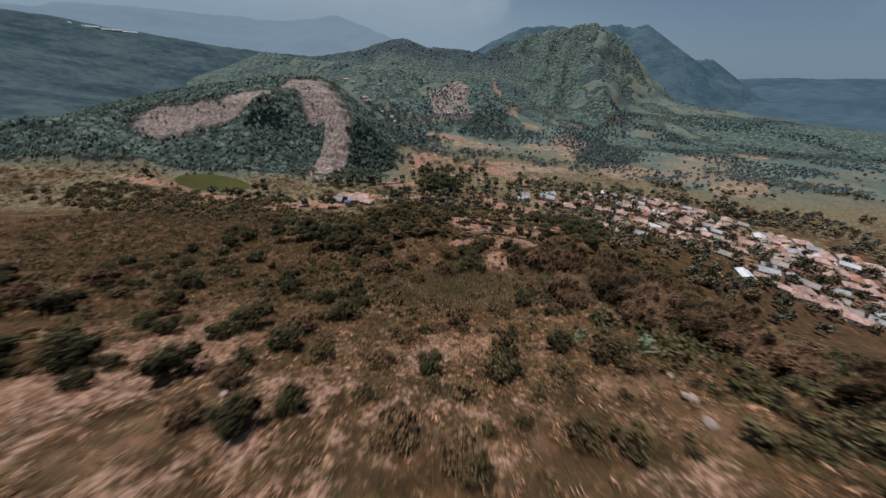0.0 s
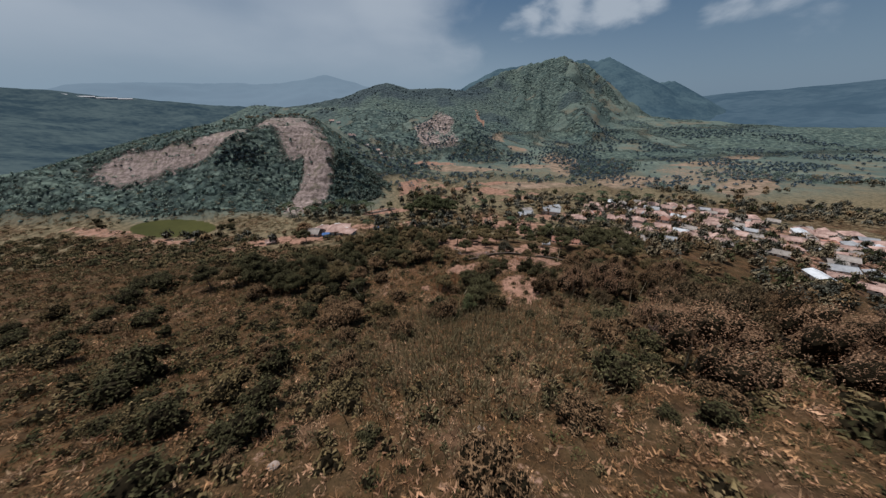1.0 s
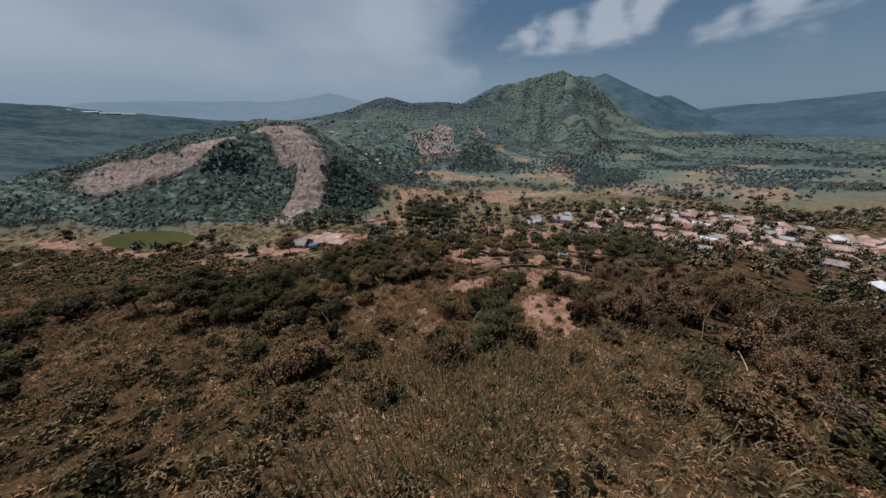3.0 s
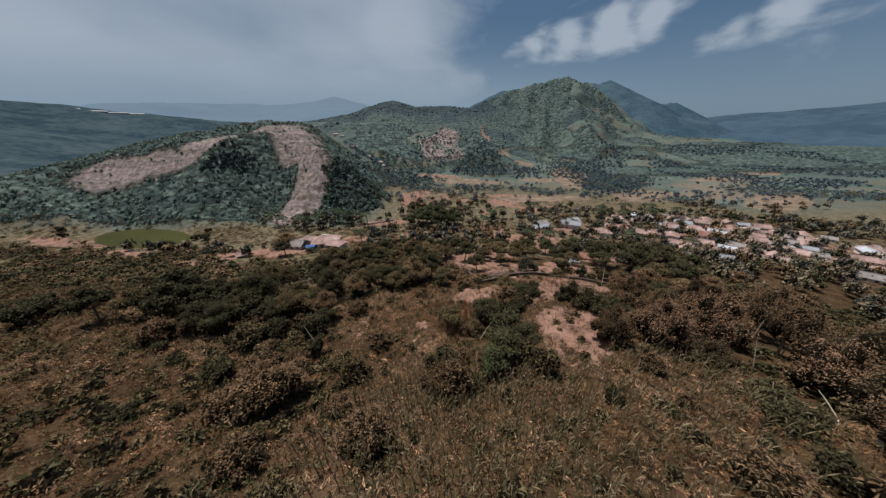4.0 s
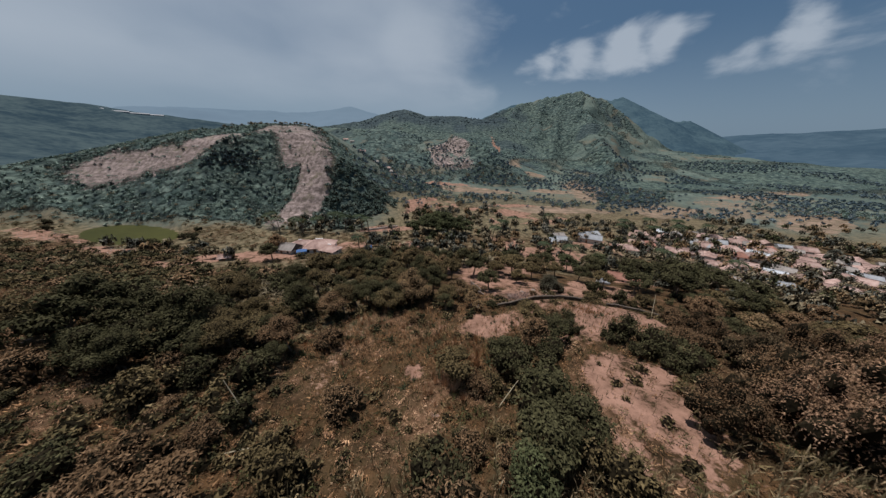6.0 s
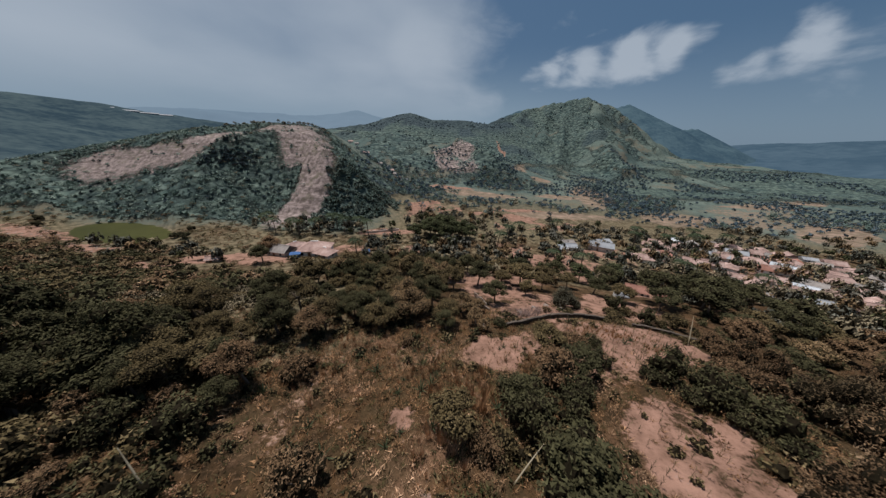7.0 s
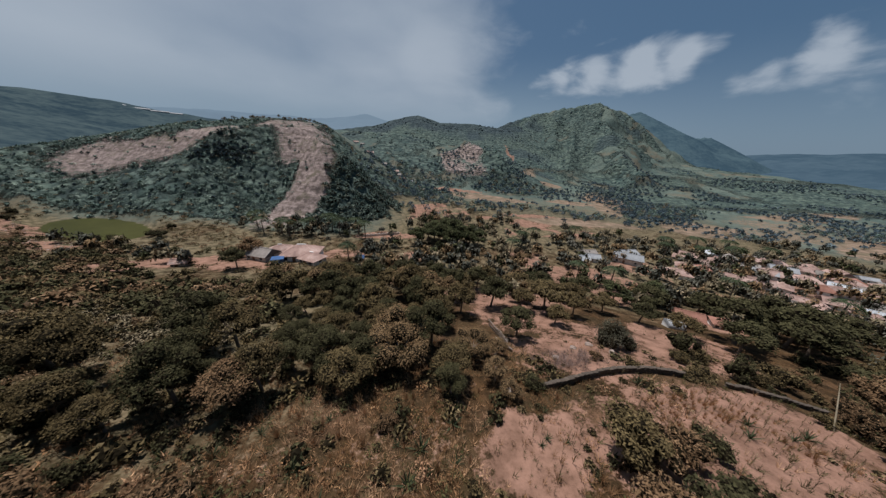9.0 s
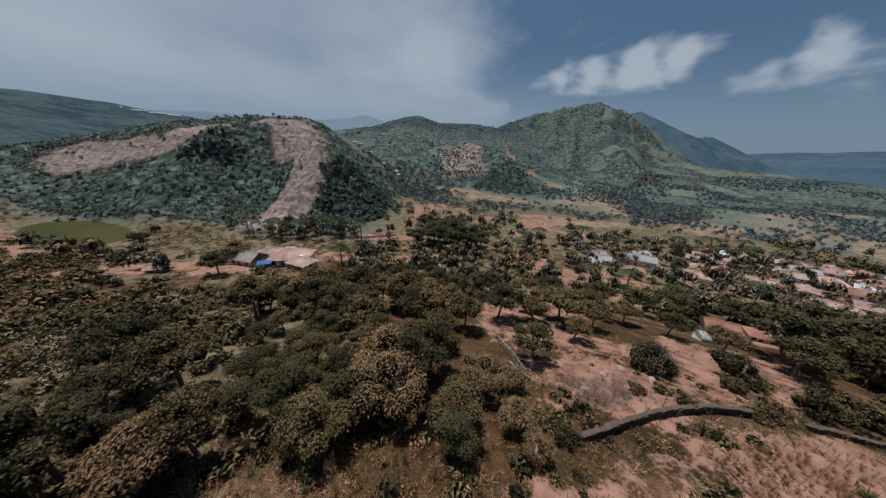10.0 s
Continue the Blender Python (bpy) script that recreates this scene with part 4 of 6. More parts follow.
shrub_grey = [kind_of("shrub", (stems(rng), shrub_shape(rng, 2600, 0.045, 1.0, True)), (M["bark"], M["leaf_grey"]), "broad grey-green bush standing on bare earth", "shrub", WEST, BUSH) for _ in range(2)]
shrub_brown = [kind_of("shrub", (stems(rng), thicket_shape(rng, 1700, 0.055)), (M["bark"], M["leaf_brown"]), "dry brown shrub with withered leaves", "shrub", WEST, BUSH) for _ in range(3)]
def bamboo(count, leaf):
    """Bamboo kinds in three shades, with that many leaves of that length."""
    return [kind_of("bamboo_thicket", (culms(rng, 1), thicket_shape(rng, count, leaf)), (M["bamboo"], M[mat]), label, "bamboo", "bamboo thickets", ("stem", "foliage")) for mat, label in (("leaf_brown", "feathery brown bamboo thicket, leaves withered"), ("leaf_tan", "tall tan bamboo thicket, leaves bleached and dry"), ("leaf_umber", "dark umber bamboo thicket, half green"))]
thicket, thicket_near = bamboo(6000, 0.024), bamboo(10500, 0.0155)
for kind in thicket + thicket_near:
    kind["parts"] += tuple(("stem", fast_mesh("stem", *culms(rng, 1), M["bamboo"], True)) for _ in range(5))
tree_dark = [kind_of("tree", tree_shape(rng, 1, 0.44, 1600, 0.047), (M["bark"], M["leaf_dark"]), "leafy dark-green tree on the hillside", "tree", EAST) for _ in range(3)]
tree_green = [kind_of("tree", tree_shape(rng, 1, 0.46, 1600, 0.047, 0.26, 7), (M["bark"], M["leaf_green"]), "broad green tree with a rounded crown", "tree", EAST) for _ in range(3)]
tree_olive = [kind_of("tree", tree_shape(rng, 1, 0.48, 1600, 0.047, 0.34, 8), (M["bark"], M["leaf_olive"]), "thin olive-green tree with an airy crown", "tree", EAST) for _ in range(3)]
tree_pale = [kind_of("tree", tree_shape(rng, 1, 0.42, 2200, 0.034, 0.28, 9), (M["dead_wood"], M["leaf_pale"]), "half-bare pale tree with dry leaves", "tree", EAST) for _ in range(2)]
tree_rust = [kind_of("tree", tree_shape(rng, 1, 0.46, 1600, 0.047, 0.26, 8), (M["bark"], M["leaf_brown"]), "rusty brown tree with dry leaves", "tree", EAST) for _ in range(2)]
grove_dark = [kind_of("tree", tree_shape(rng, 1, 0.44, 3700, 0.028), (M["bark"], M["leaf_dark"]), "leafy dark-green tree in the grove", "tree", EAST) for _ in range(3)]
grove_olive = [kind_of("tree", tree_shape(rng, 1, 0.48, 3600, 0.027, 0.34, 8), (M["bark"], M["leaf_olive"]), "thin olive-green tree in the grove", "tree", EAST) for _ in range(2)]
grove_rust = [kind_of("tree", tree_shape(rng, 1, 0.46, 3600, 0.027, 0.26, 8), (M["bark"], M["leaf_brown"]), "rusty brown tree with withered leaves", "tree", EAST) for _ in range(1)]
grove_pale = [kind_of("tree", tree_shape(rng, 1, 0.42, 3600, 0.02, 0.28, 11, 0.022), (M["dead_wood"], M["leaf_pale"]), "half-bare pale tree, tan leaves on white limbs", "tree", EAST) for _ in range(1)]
palm = [kind_of("palm_tree", palm_shape(rng), (M["bark"], M["palm"]), "coconut palm with drooping fronds", "palm", "palms in the valley", ("trunk", "fronds")) for _ in range(2)]


def any_of(kinds):
    return kinds[int(rng.integers(len(kinds)))]


# bushes over the first stretch of the slope: kinds, x, y, radius
for kinds, x, y, r in ((shrub_olive, 8.1, 3.6, 1.5), (shrub_olive, 1.6, 2.0, 1.25), (shrub_olive, 2.9, 4.0, 0.75), (shrub_olive, 5.3, 4.6, 0.75), (shrub_dark, 12.6, 13.6, 1.8), (shrub_olive, 10.3, 8.9, 1.5),
                       (shrub_olive, 5.0, 9.4, 1.9), (shrub_dark, -0.9, 9.6, 1.5), (shrub_dark, -15.5, 9.2, 1.2), (shrub_olive, -10.6, 11.0, 1.3), (shrub_dark, -25.9, 30.4, 2.6), (shrub_dark, -21.7, 19.0, 1.7),
                       (shrub_brown, -4.0, 39.3, 2.1), (shrub_dark, -3.8, 38.6, 1.5), (shrub_brown, -13.6, 43.4, 2.9), (shrub_brown, -15.8, 42.6, 2.0), (shrub_brown, 2.4, 44.6, 2.4), (shrub_olive, 15.6, 11.2, 2.2), (shrub_olive, 7.2, 6.7, 1.0),
                       (shrub_brown, -16.0, 46.6, 2.3), (shrub_brown, -7.4, 42.4, 1.3), (shrub_brown, 0.4, 44.8, 1.5), (shrub_brown, -5.2, 39.0, 1.1), (shrub_brown, 21.0, 44.2, 1.3), (shrub_brown, -11.4, 37.8, 1.7), (shrub_dark, -23.4, 61.5, 3.0), (shrub_dark, -33.8, 62.2, 2.8), (shrub_olive, -25.6, 57.0, 2.4), (shrub_dark, -20.2, 47.0, 1.8), (shrub_olive, -5.5, 6.5, 1.0), (shrub_dark, -30.0, 15.0, 1.6), (shrub_olive, -19, 24, 1.3), (shrub_dark, 1.7, 46.4, 2.4), (shrub_dark, 8.8, 56.0, 2.3), (shrub_brown, 8.0, 59.2, 1.9), (shrub_dark, 12.0, 56.6, 1.8), (shrub_olive, 10.0, 53.4, 2.0), (shrub_brown, 5.0, 54.4, 1.5), (shrub_brown, 6.3, 47.0, 1.7), (shrub_dark, 4.2, 44.6, 1.3), (shrub_dark, 22.6, 58.0, 1.2), (shrub_dark, 24.0, 56.0, 1.4), (shrub_dark, 25.2, 54.0, 1.4), (shrub_dark, 26.0, 52.0, 1.3), (shrub_dark, 21.0, 60.4, 1.2), (shrub_olive, 11.5, 46.2, 2.2),
                       (shrub_dark, 9.6, 51.8, 3.0), (shrub_olive, -8.0, 47.0, 2.0), (shrub_brown, 12.8, 60.8, 2.4), (shrub_dark, 14.6, 62.0, 1.3), (shrub_dark, 19.0, 65.8, 1.4), (shrub_brown, 16.4, 65.4, 1.9), (shrub_brown, 14.0, 65.0, 1.6), (shrub_dark, 13.6, 58.6, 1.8), (shrub_dark, 9.2, 58.0, 2.0), (shrub_dark, 22.4, 60.6, 2.2), (shrub_dark, 24.2, 58.4, 2.3), (shrub_dark, 25.8, 56.0, 2.2),
                       (shrub_pale, 25.6, 32.2, 1.3), (shrub_brown, 16.9, 34.2, 1.7), (shrub_olive, 29.0, 31.0, 1.6), (shrub_olive, 27.4, 27.6, 1.4), (shrub_brown, -2.0, 67.0, 0.9), (shrub_dark, -12.5, 66.8, 1.0), (shrub_dark, -14.0, 68.6, 1.3), (shrub_dark, 17.5, 62.6, 1.5), (shrub_olive, 21.5, 75.3, 1.1), (shrub_olive, 27.6, 74.8, 1.3), (shrub_olive, 29.4, 75.6, 1.5), (shrub_olive, 34.6, 80.6, 1.6), (shrub_dark, 35.6, 77.2, 1.9), (shrub_olive, 38.4, 77.0, 1.5), (shrub_olive, 41.0, 77.4, 2.0), (shrub_brown, 43.0, 73.4, 1.6), (shrub_brown, 36.6, 67.4, 1.7), (shrub_brown, 39.6, 70.6, 1.8), (shrub_brown, 34.4, 64.6, 1.8), (shrub_brown, 33.4, 61.0, 2.0), (shrub_brown, 31.4, 63.4, 1.4), (shrub_olive, 35.8, 71.0, 1.0), (shrub_dark, 10.0, 71.6, 1.1), (shrub_olive, 31.0, 79.5, 1.4), (shrub_dark, 33.5, 82.0, 2.2)):
    plant(any_of(kinds), x, y, r, squash=1.25 if kinds is shrub_brown else 1.25 if r > 1.8 else 1.0)

def slope_bushes():
    def chance(x, y):
        corn_ = blob(x, y, 5, 35, 14, 11, 10)
        return np.clip(0.55 + 0.8 * fbm(x, y, 16, 3, 67), 0, 1) * (1 - 0.9 * corn_) * (1 - sstep(0.05, 0.35, soil_of(x, y))) * (0.5 + 0.5 * sstep(14, 30, y)) * (1 - 0.93 * blob(x, y, -2, 60, 14, 9, 5, 0.2)) * (1 - 0.8 * blob(x, y, -43, 58, 9, 10, 0, 0.3))
    x, y = scatter(-62, 27, 4, 66, 3.1, chance)
    for a, b in zip(x, y):
        u = rng.random() + (0.25 if a < -14 else 0.0)
        kinds = shrub_olive if u < 0.42 else shrub_brown if u < 0.7 else shrub_dark
        if a < -12 and b > 57:
            kinds = shrub_dark
        plant(any_of(kinds), a, b, (0.7 + 1.4 * rng.random() ** 1.5) * (1.2 if a < -14 else 1.0), squash=0.85 + 0.45 * rng.random())


def soil_of(x, y):
    return covers(x, y, height(x, y))[1]


slope_bushes()

# the bamboo thickets along the east flank
for x, y, r in ((21.0, 49.6, 2.7), (26.2, 48.8, 3.0), (20.2, 25.0, 4.0), (24.2, 29.6, 2.8), (28.4, 51.5, 3.8), (33.8, 50.8, 4.2), (40.5, 53.5, 4.0), (43.0, 44.0, 4.6), (50.0, 43.0, 4.8), (53.0, 38.0, 4.8), (36.5, 38.5, 3.9), (35.6, 33.6, 4.4), (40.5, 29.0, 4.3), (41.5, 22.5, 3.9), (48.0, 30.0, 4.4),
                (31.0, 23.5, 3.6), (36.0, 18.0, 3.8), (33.0, 12.0, 3.4), (42.0, 14.0, 3.9), (30.4, 46.4, 2.2), (27.6, 35.4, 2.4), (47.5, 50.5, 4.2), (56.0, 48.0, 4.4), (60.0, 40.0, 4.6), (37.0, 58.5, 3.4), (45.0, 60.0, 3.8), (30.0, 5.0, 3.2), (38.0, 4.0, 3.6),
                (52.0, 57.0, 4.0), (59.0, 60.5, 4.0), (66.0, 50.0, 4.6), (25.5, 18.0, 2.6), (39.8, 42.6, 4.4), (38.5, 65.5, 3.0), (58.0, 28.0, 4.6), (66.0, 34.0, 4.6)):
    plant(thicket_near[1] if x < 25 and y < 30 else any_of(thicket_near if x < 32 and 20 < y < 46 else thicket), x, y, r, squash=1.35 + 0.5 * rng.random())

# single trees round the bare field
for kinds, x, y, h, s in ((tree_dark, 8.2, 47.6, 4.4, 0.95), (tree_dark, 10.8, 49.4, 4.2, 0.95), (tree_green, 6.4, 46.4, 3.4, 0.95), (tree_dark, 9.4, 52.0, 4.6, 0.9), (tree_rust, 12.4, 61.0, 3.6, 0.9), (tree_dark, 14.4, 60.6, 3.8, 0.9), (tree_olive, 13.6, 65.4, 3.6, 1.0), (tree_dark, 8.2, 58.2, 3.4, 1.0), (tree_olive, 3.0, 56.0, 3.6, 1.0), (tree_rust, -13.0, 45.5, 3.6, 0.9), (tree_dark, 10.4, 94.8, 6.6, 1.0), (tree_dark, 11.9, 82.8, 5.0, 1.0), (tree_olive, 20.6, 95.0, 6.8, 0.9), (tree_olive, 19.4, 88.0, 3.4, 1.0), (shrub_grey, 23.8, 81.8, 2.7, 1.3), (shrub_grey, 26.2, 82.0, 1.7, 1.2), (shrub_brown, 18.6, 76.6, 0.9, 0.8),
                          (grove_pale, -2.6, 73.8, 6.0, 1.0), (grove_pale, -3.6, 77.0, 6.4, 1.0), (grove_rust, -13.6, 68.2, 4.6, 0.95), (grove_dark, -9.0, 72.0, 4.8, 0.95), (grove_dark, -5.5, 72.4, 4.6, 0.95), (grove_olive, 2.4, 72.6, 4.2, 0.95), (tree_olive, 15.8, 94.0, 4.2, 1.0),
                          (tree_olive, 25.0, 93.0, 4.6, 1.0), (tree_pale, 17.0, 98.5, 5.0, 1.0), (tree_pale, 6.8, 72.4, 2.8, 1.0), (tree_pale, 7.4, 76.4, 2.6, 0.95), (grove_pale, 5.0, 76.4, 4.2, 0.95), (grove_dark, 2.6, 70.2, 3.2, 1.0), (grove_pale, 7.6, 70.4, 2.0, 1.0), (tree_dark, 49.0, 88.0, 9.0, 0.85), (tree_dark, 54.0, 84.0, 8.0, 0.85),
                          (tree_dark, 60.0, 90.0, 9.5, 0.85), (tree_dark, 44.5, 84.0, 6.0, 0.85), (tree_dark, 64.0, 97.0, 9.5, 0.9), (tree_dark, 66.5, 82.0, 8.0, 0.85), (tree_dark, -23.0, 57.5, 5.0, 0.85), (tree_olive, -18.5, 59.5, 4.4, 0.8), (tree_dark, -27.0, 55.0, 4.6, 0.8)):
    plant(any_of(kinds), x, y, h, squash=s)

# the tall green grove behind the farm
for x, y, h in ((-6.5, 150.5, 8.5), (-2.0, 147.5, 9.5), (2.6, 149.5, 11.0), (6.5, 147.0, 9.5), (10.5, 150.0, 9.0), (0.5, 153.5, 10.5), (6.0, 153.0, 10.0), (-4.0, 155.0, 9.0), (13.5, 146.5, 7.5), (-10.0, 147.0, 7.5), (3.0, 144.5, 8.0)):
    plant(any_of(tree_green), x, y, h, squash=0.95)

# bushes along the pond's bank
for x, y, r in ((-112, 131, 2.2), (-118, 128, 1.8), (-126, 128.5, 1.5), (-106, 137, 2.4), (-104, 142, 2.0), (-150, 134, 1.4), (-168, 142, 2.0), (-176, 148, 2.4), (-98, 133, 2.6), (-110, 125, 2.0)):
    plant(any_of(shrub_dark if r > 1.9 else shrub_olive), x, y, r)

# a thin pale-trunked tree by the houses, and a leafless pole
plant(tree_pale[0], -20.0, 92.2, 6.5)
plant(tree_dark[1], -52.0, 110.5, 6.0)
plant(tree_rust[0], -57.0, 122.0, 6.5)


def near_trees():
    """The grove on the west side of the field, tree by tree."""
    def chance(x, y):
        west = blob(x, y, -22, 66, 23, 12, 6, 0.25) * (1 - blob(x, y, -45, 74, 11, 9, 0, 0.3))
        mid = blob(x, y, -4, 92, 21, 18, 0, 0.25)
        p = np.maximum(west * 0.95, mid * 0.95)
        keep_clear = np.maximum(np.maximum(blob(x, y, 17, 88, 14, 18), blob(x, y, -1, 57, 6, 5)), np.maximum(blob(x, y, -35, 79, 14, 8.5, 12), blob(x, y, -13.6, 66.5, 3, 3)))
        open_grass = sstep(-13, -9, x) * sstep(70.5, 67.5, y - 0.15 * np.maximum(0, x + 6))
        return p * (1 - keep_clear) * (1 - open_grass) * np.maximum(sstep(6, 2, x), sstep(97, 102, y))
    x, y = scatter(-54, 22, 54, 114, 3.3, chance)
    for a, b in zip(x, y):
        u = rng.random()
        kinds = tree_dark if u < 0.52 else tree_olive if u < 0.89 else tree_rust if u < 0.94 else tree_pale
        if a > -30 and b < 84:
            kinds = grove_dark if u < 0.55 else grove_olive if u < 0.93 else grove_rust
        plant(any_of(kinds), a, b, 3.0 + 3.0 * rng.random() ** 1.4, squash=0.9 + 0.4 * rng.random(), sink=0.2)


near_trees()


def east_trees():
    """Trees and tall bushes between the bamboo and the orchard below."""
    def chance(x, y):
        return blob(x, y, 60, 71, 24, 10, -6, 0.3) * (1 - soil_of(x, y)) * sstep(43, 48, x)
    x, y = scatter(30, 92, 58, 86, 5.2, chance)
    for a, b in zip(x, y):
        u = rng.random()
        plant(any_of(tree_olive if u < 0.3 else tree_dark if u < 0.62 else tree_rust if u < 0.85 else tree_pale), a, b, 2.4 + 3.4 * rng.random(), squash=0.75 + 0.25 * rng.random(), sink=0.3)


east_trees()
for kinds, x, y, h in ((tree_rust, 50, 75, 5), (tree_olive, 55, 78, 5.5), (tree_dark, 60, 76, 6.5), (tree_rust, 64, 73, 5), (tree_olive, 40, 88, 4.5), (tree_dark, 37, 93, 5), (tree_olive, 33, 97, 5), (tree_dark, 46, 101, 7), (tree_green, 40, 104, 6.5), (tree_dark, 34, 106, 6.5), (tree_olive, 28, 101, 5.5), (tree_dark, 58, 103, 7), (tree_dark, 70, 92, 8), (tree_dark, 74, 99, 8), (tree_green, 52, 108, 7), (tree_dark, 24, 107, 6.5), (tree_olive, 18, 104, 6)):
    plant(any_of(kinds), x, y, h, squash=0.85)

for x, y, h in ((-28.0, 122.5, 7.5), (-37, 156, 9), (-44, 153, 9), (-49, 157, 9), (-56, 150, 9), (-61, 146, 9), (-66, 149, 8.5), (-72, 147, 8.5), (-52, 160, 9), (47, 116, 8), (40, 120, 7), (90, 150, 9), (96, 158, 9), (104, 150, 9), (112, 160, 10), (120, 153, 9), (60, 165, 9),
                (32, 150, 8.5), (38, 158, 8.5), (-2, 150, 8), (25, 140, 8), (130, 165, 9), (140, 158, 9), (83, 118, 8), (98, 108, 8), (-32, 150, 9), (-78, 152, 9)):
    plant(any_of(palm), x, y, h)


# ---- plants past counting ----
low = [shrub_shape(rng, 50, 0.25, 0.7) for _ in range(6)]
heap = [heap_shape(rng, 48, 0.26, 0.15) for _ in range(8)]
heap_far = [heap_shape(rng, 70, 0.42, 0.14) for _ in range(6)]
fine = [shrub_shape(rng, 54, 0.24, 0.75, True) for _ in range(6)]
mid = [shrub_shape(rng, 150, 0.2, 0.95, True) for _ in range(6)]
near_mid = [shrub_shape(rng, 120, 0.19, 0.95, True) for _ in range(5)]
open_mid = [shrub_shape(rng, 70, 0.29, 0.95, True) for _ in range(6)]
small = [shrub_shape(rng, 60, 0.3, 0.95) for _ in range(6)]
far = [crown(rng, [(0, 0, 0.55, 0.5), (0.4, 0.1, 0.4, 0.36), (-0.2, 0.3, 0.42, 0.38)], 18, 0.6, 1, 0.95) for _ in range(6)]
speck = [crown(rng, [(0, 0, 0.5, 0.55), (0.4, 0.2, 0.4, 0.4)], 12, 0.75, 1, 1.0) for _ in range(6)]
tussock = [shrub_shape(rng, 46, 0.165, 0.8) for _ in range(8)]
blades_fine = [tuft_shape(rng, 10, 0.04, 1.0) for _ in range(6)]
tufts = [tuft_shape(rng, 9, 0.036, 0.9) for _ in range(6)]


def rock_of(x, y):
    return covers(x, y, height(x, y))[2]


def slope_scrub():
    def chance(x, y):
        patch = 0.78 + 0.8 * fbm(x, y, 9, 3, 61)
        west = sstep(0, -14, x) * 0.75 + 0.4
        p = patch * west * sstep(12, 30, y) + 0.03 * patch
        corn_ = np.maximum(blob(x, y, 5, 35, 15, 13, 10), blob(x, y, 23, 42, 9, 6, 10))
        return np.clip(p, 0, 1) * (1 - 0.85 * soil_of(x, y)) * (1 - 0.7 * corn_) * (1 - 0.75 * blob(x, y, -2, 60, 14, 9, 5, 0.2))
    for seed, (name, mat, label, share) in enumerate((("low_scrub", "leaf_olive", "low olive scrub over the dry slope", 0.5), ("brown_scrub", "leaf_brown", "heaps of withered brown grass on the slope", 0.4), ("dark_scrub", "leaf_dark", "small dark-green bushes on the slope", 0.2))):
        x, y = scatter(-112, -34, 4, 82, 1.25, lambda a, b: chance(a, b) * share)
        sow(name, heap_far if mat == "leaf_brown" else low, x, y, 0.5 + 0.9 * rng.random(len(x)) ** 2, M[mat], label, "scrub", 0.05)
        x, y = scatter(-34, 46, -6, 82, 0.95, lambda a, b: chance(a, b) * share)
        sow(name, heap if mat == "leaf_brown" else fine, x, y, 0.35 + 0.85 * rng.random(len(x)) ** 2, M[mat], label, "scrub", 0.05)
    # the denser belt on the shoulder to the west, and the east flank
    def belt(x, y):
        b = np.maximum(blob(x, y, -82, 92, 42, 14, -8), blob(x, y, -70, 100, 14, 5, -15)) * 0.95 + 0.6 * blob(x, y, -95, 106, 55, 18) + 0.8 * blob(x, y, -155, 116, 50, 14, -8) + 0.5 * blob(x, y, -45, 92, 25, 18)
        b = np.maximum(b, 1.6 * blob(x, y, -82, 107, 17, 8, -10))
        return np.clip(b * (0.65 + 0.7 * fbm(x, y, 14, 3, 63)), 0, 1) * (1 - 0.9 * blob(x, y, -55, 106, 20, 9, -8)) * (1 - 0.9 * soil_of(x, y))
    for name, mat, label, share in (("thicket_belt", "leaf_brown", "brown thickets along the shoulder of the hill", 0.3), ("thicket_belt", "leaf_dark", "dark bushes along the shoulder of the hill", 0.65), ("thicket_belt", "leaf_olive", "olive bushes below the hill's shoulder", 0.45)):
        x, y = scatter(-210, -15, 60, 132, 2.6, lambda a, b: belt(a, b) * share)
        sow(name, mid, x, y, 1.0 + 1.7 * rng.random(len(x)) ** 1.4, M[mat], label, "thicket", 0.08)
    x, y = scatter(-60, -14, 66, 94, 1.0, lambda a, b: 0.75 * np.maximum(blob(a, b, -35, 79, 14, 8.5, 12, 0.4), blob(a, b, -46, 77, 10, 9, 0, 0.4)))
    sow("low_scrub", fine, x, y, 0.4 + 0.6 * rng.random(len(x)), M["leaf_lightened"], "pale grey-green low scrub in the clearing", "scrub", 0.05)
    def flats(x, y):
        return np.clip(0.5 + 0.8 * fbm(x, y, 10, 3, 64), 0, 1) * sstep(100, 112, y) * sstep(165, 150, y) * sstep(10, -10, x) * (1 - 0.95 * soil_of(x, y)) * (1 - blob(x, y, -135, 142.5, 33, 13, -17, 0.1))
    for mat, label, share in (("leaf_olive", "olive scrub on the flat below the hill", 0.45), ("leaf_brown", "brown dry scrub on the flat below the hill", 0.45), ("leaf_dark", "dark scrub on the flat below the hill", 0.3)):
        x, y = scatter(-300, 12, 98, 170, 2.9, lambda a, b: flats(a, b) * share * 1.4)
        sow("flat_scrub", low, x, y, 0.7 + 0.9 * rng.random(len(x)), M[mat], label, "scrub", 0.05)

    def flank(x, y):
        return np.clip(np.maximum(np.maximum(blob(x, y, 62, 42, 38, 34, 20) * sstep(24, 30, x), 1.2 * blob(x, y, 38, 8, 22, 18, 0, 0.15)), np.maximum(1.1 * blob(x, y, 42, 66, 10, 6.5, 20), 0.9 * blob(x, y, 64, 75, 21, 13, 0))) * (0.7 + 0.6 * fbm(x, y, 11, 3, 65)), 0, 1) * (1 - soil_of(x, y))
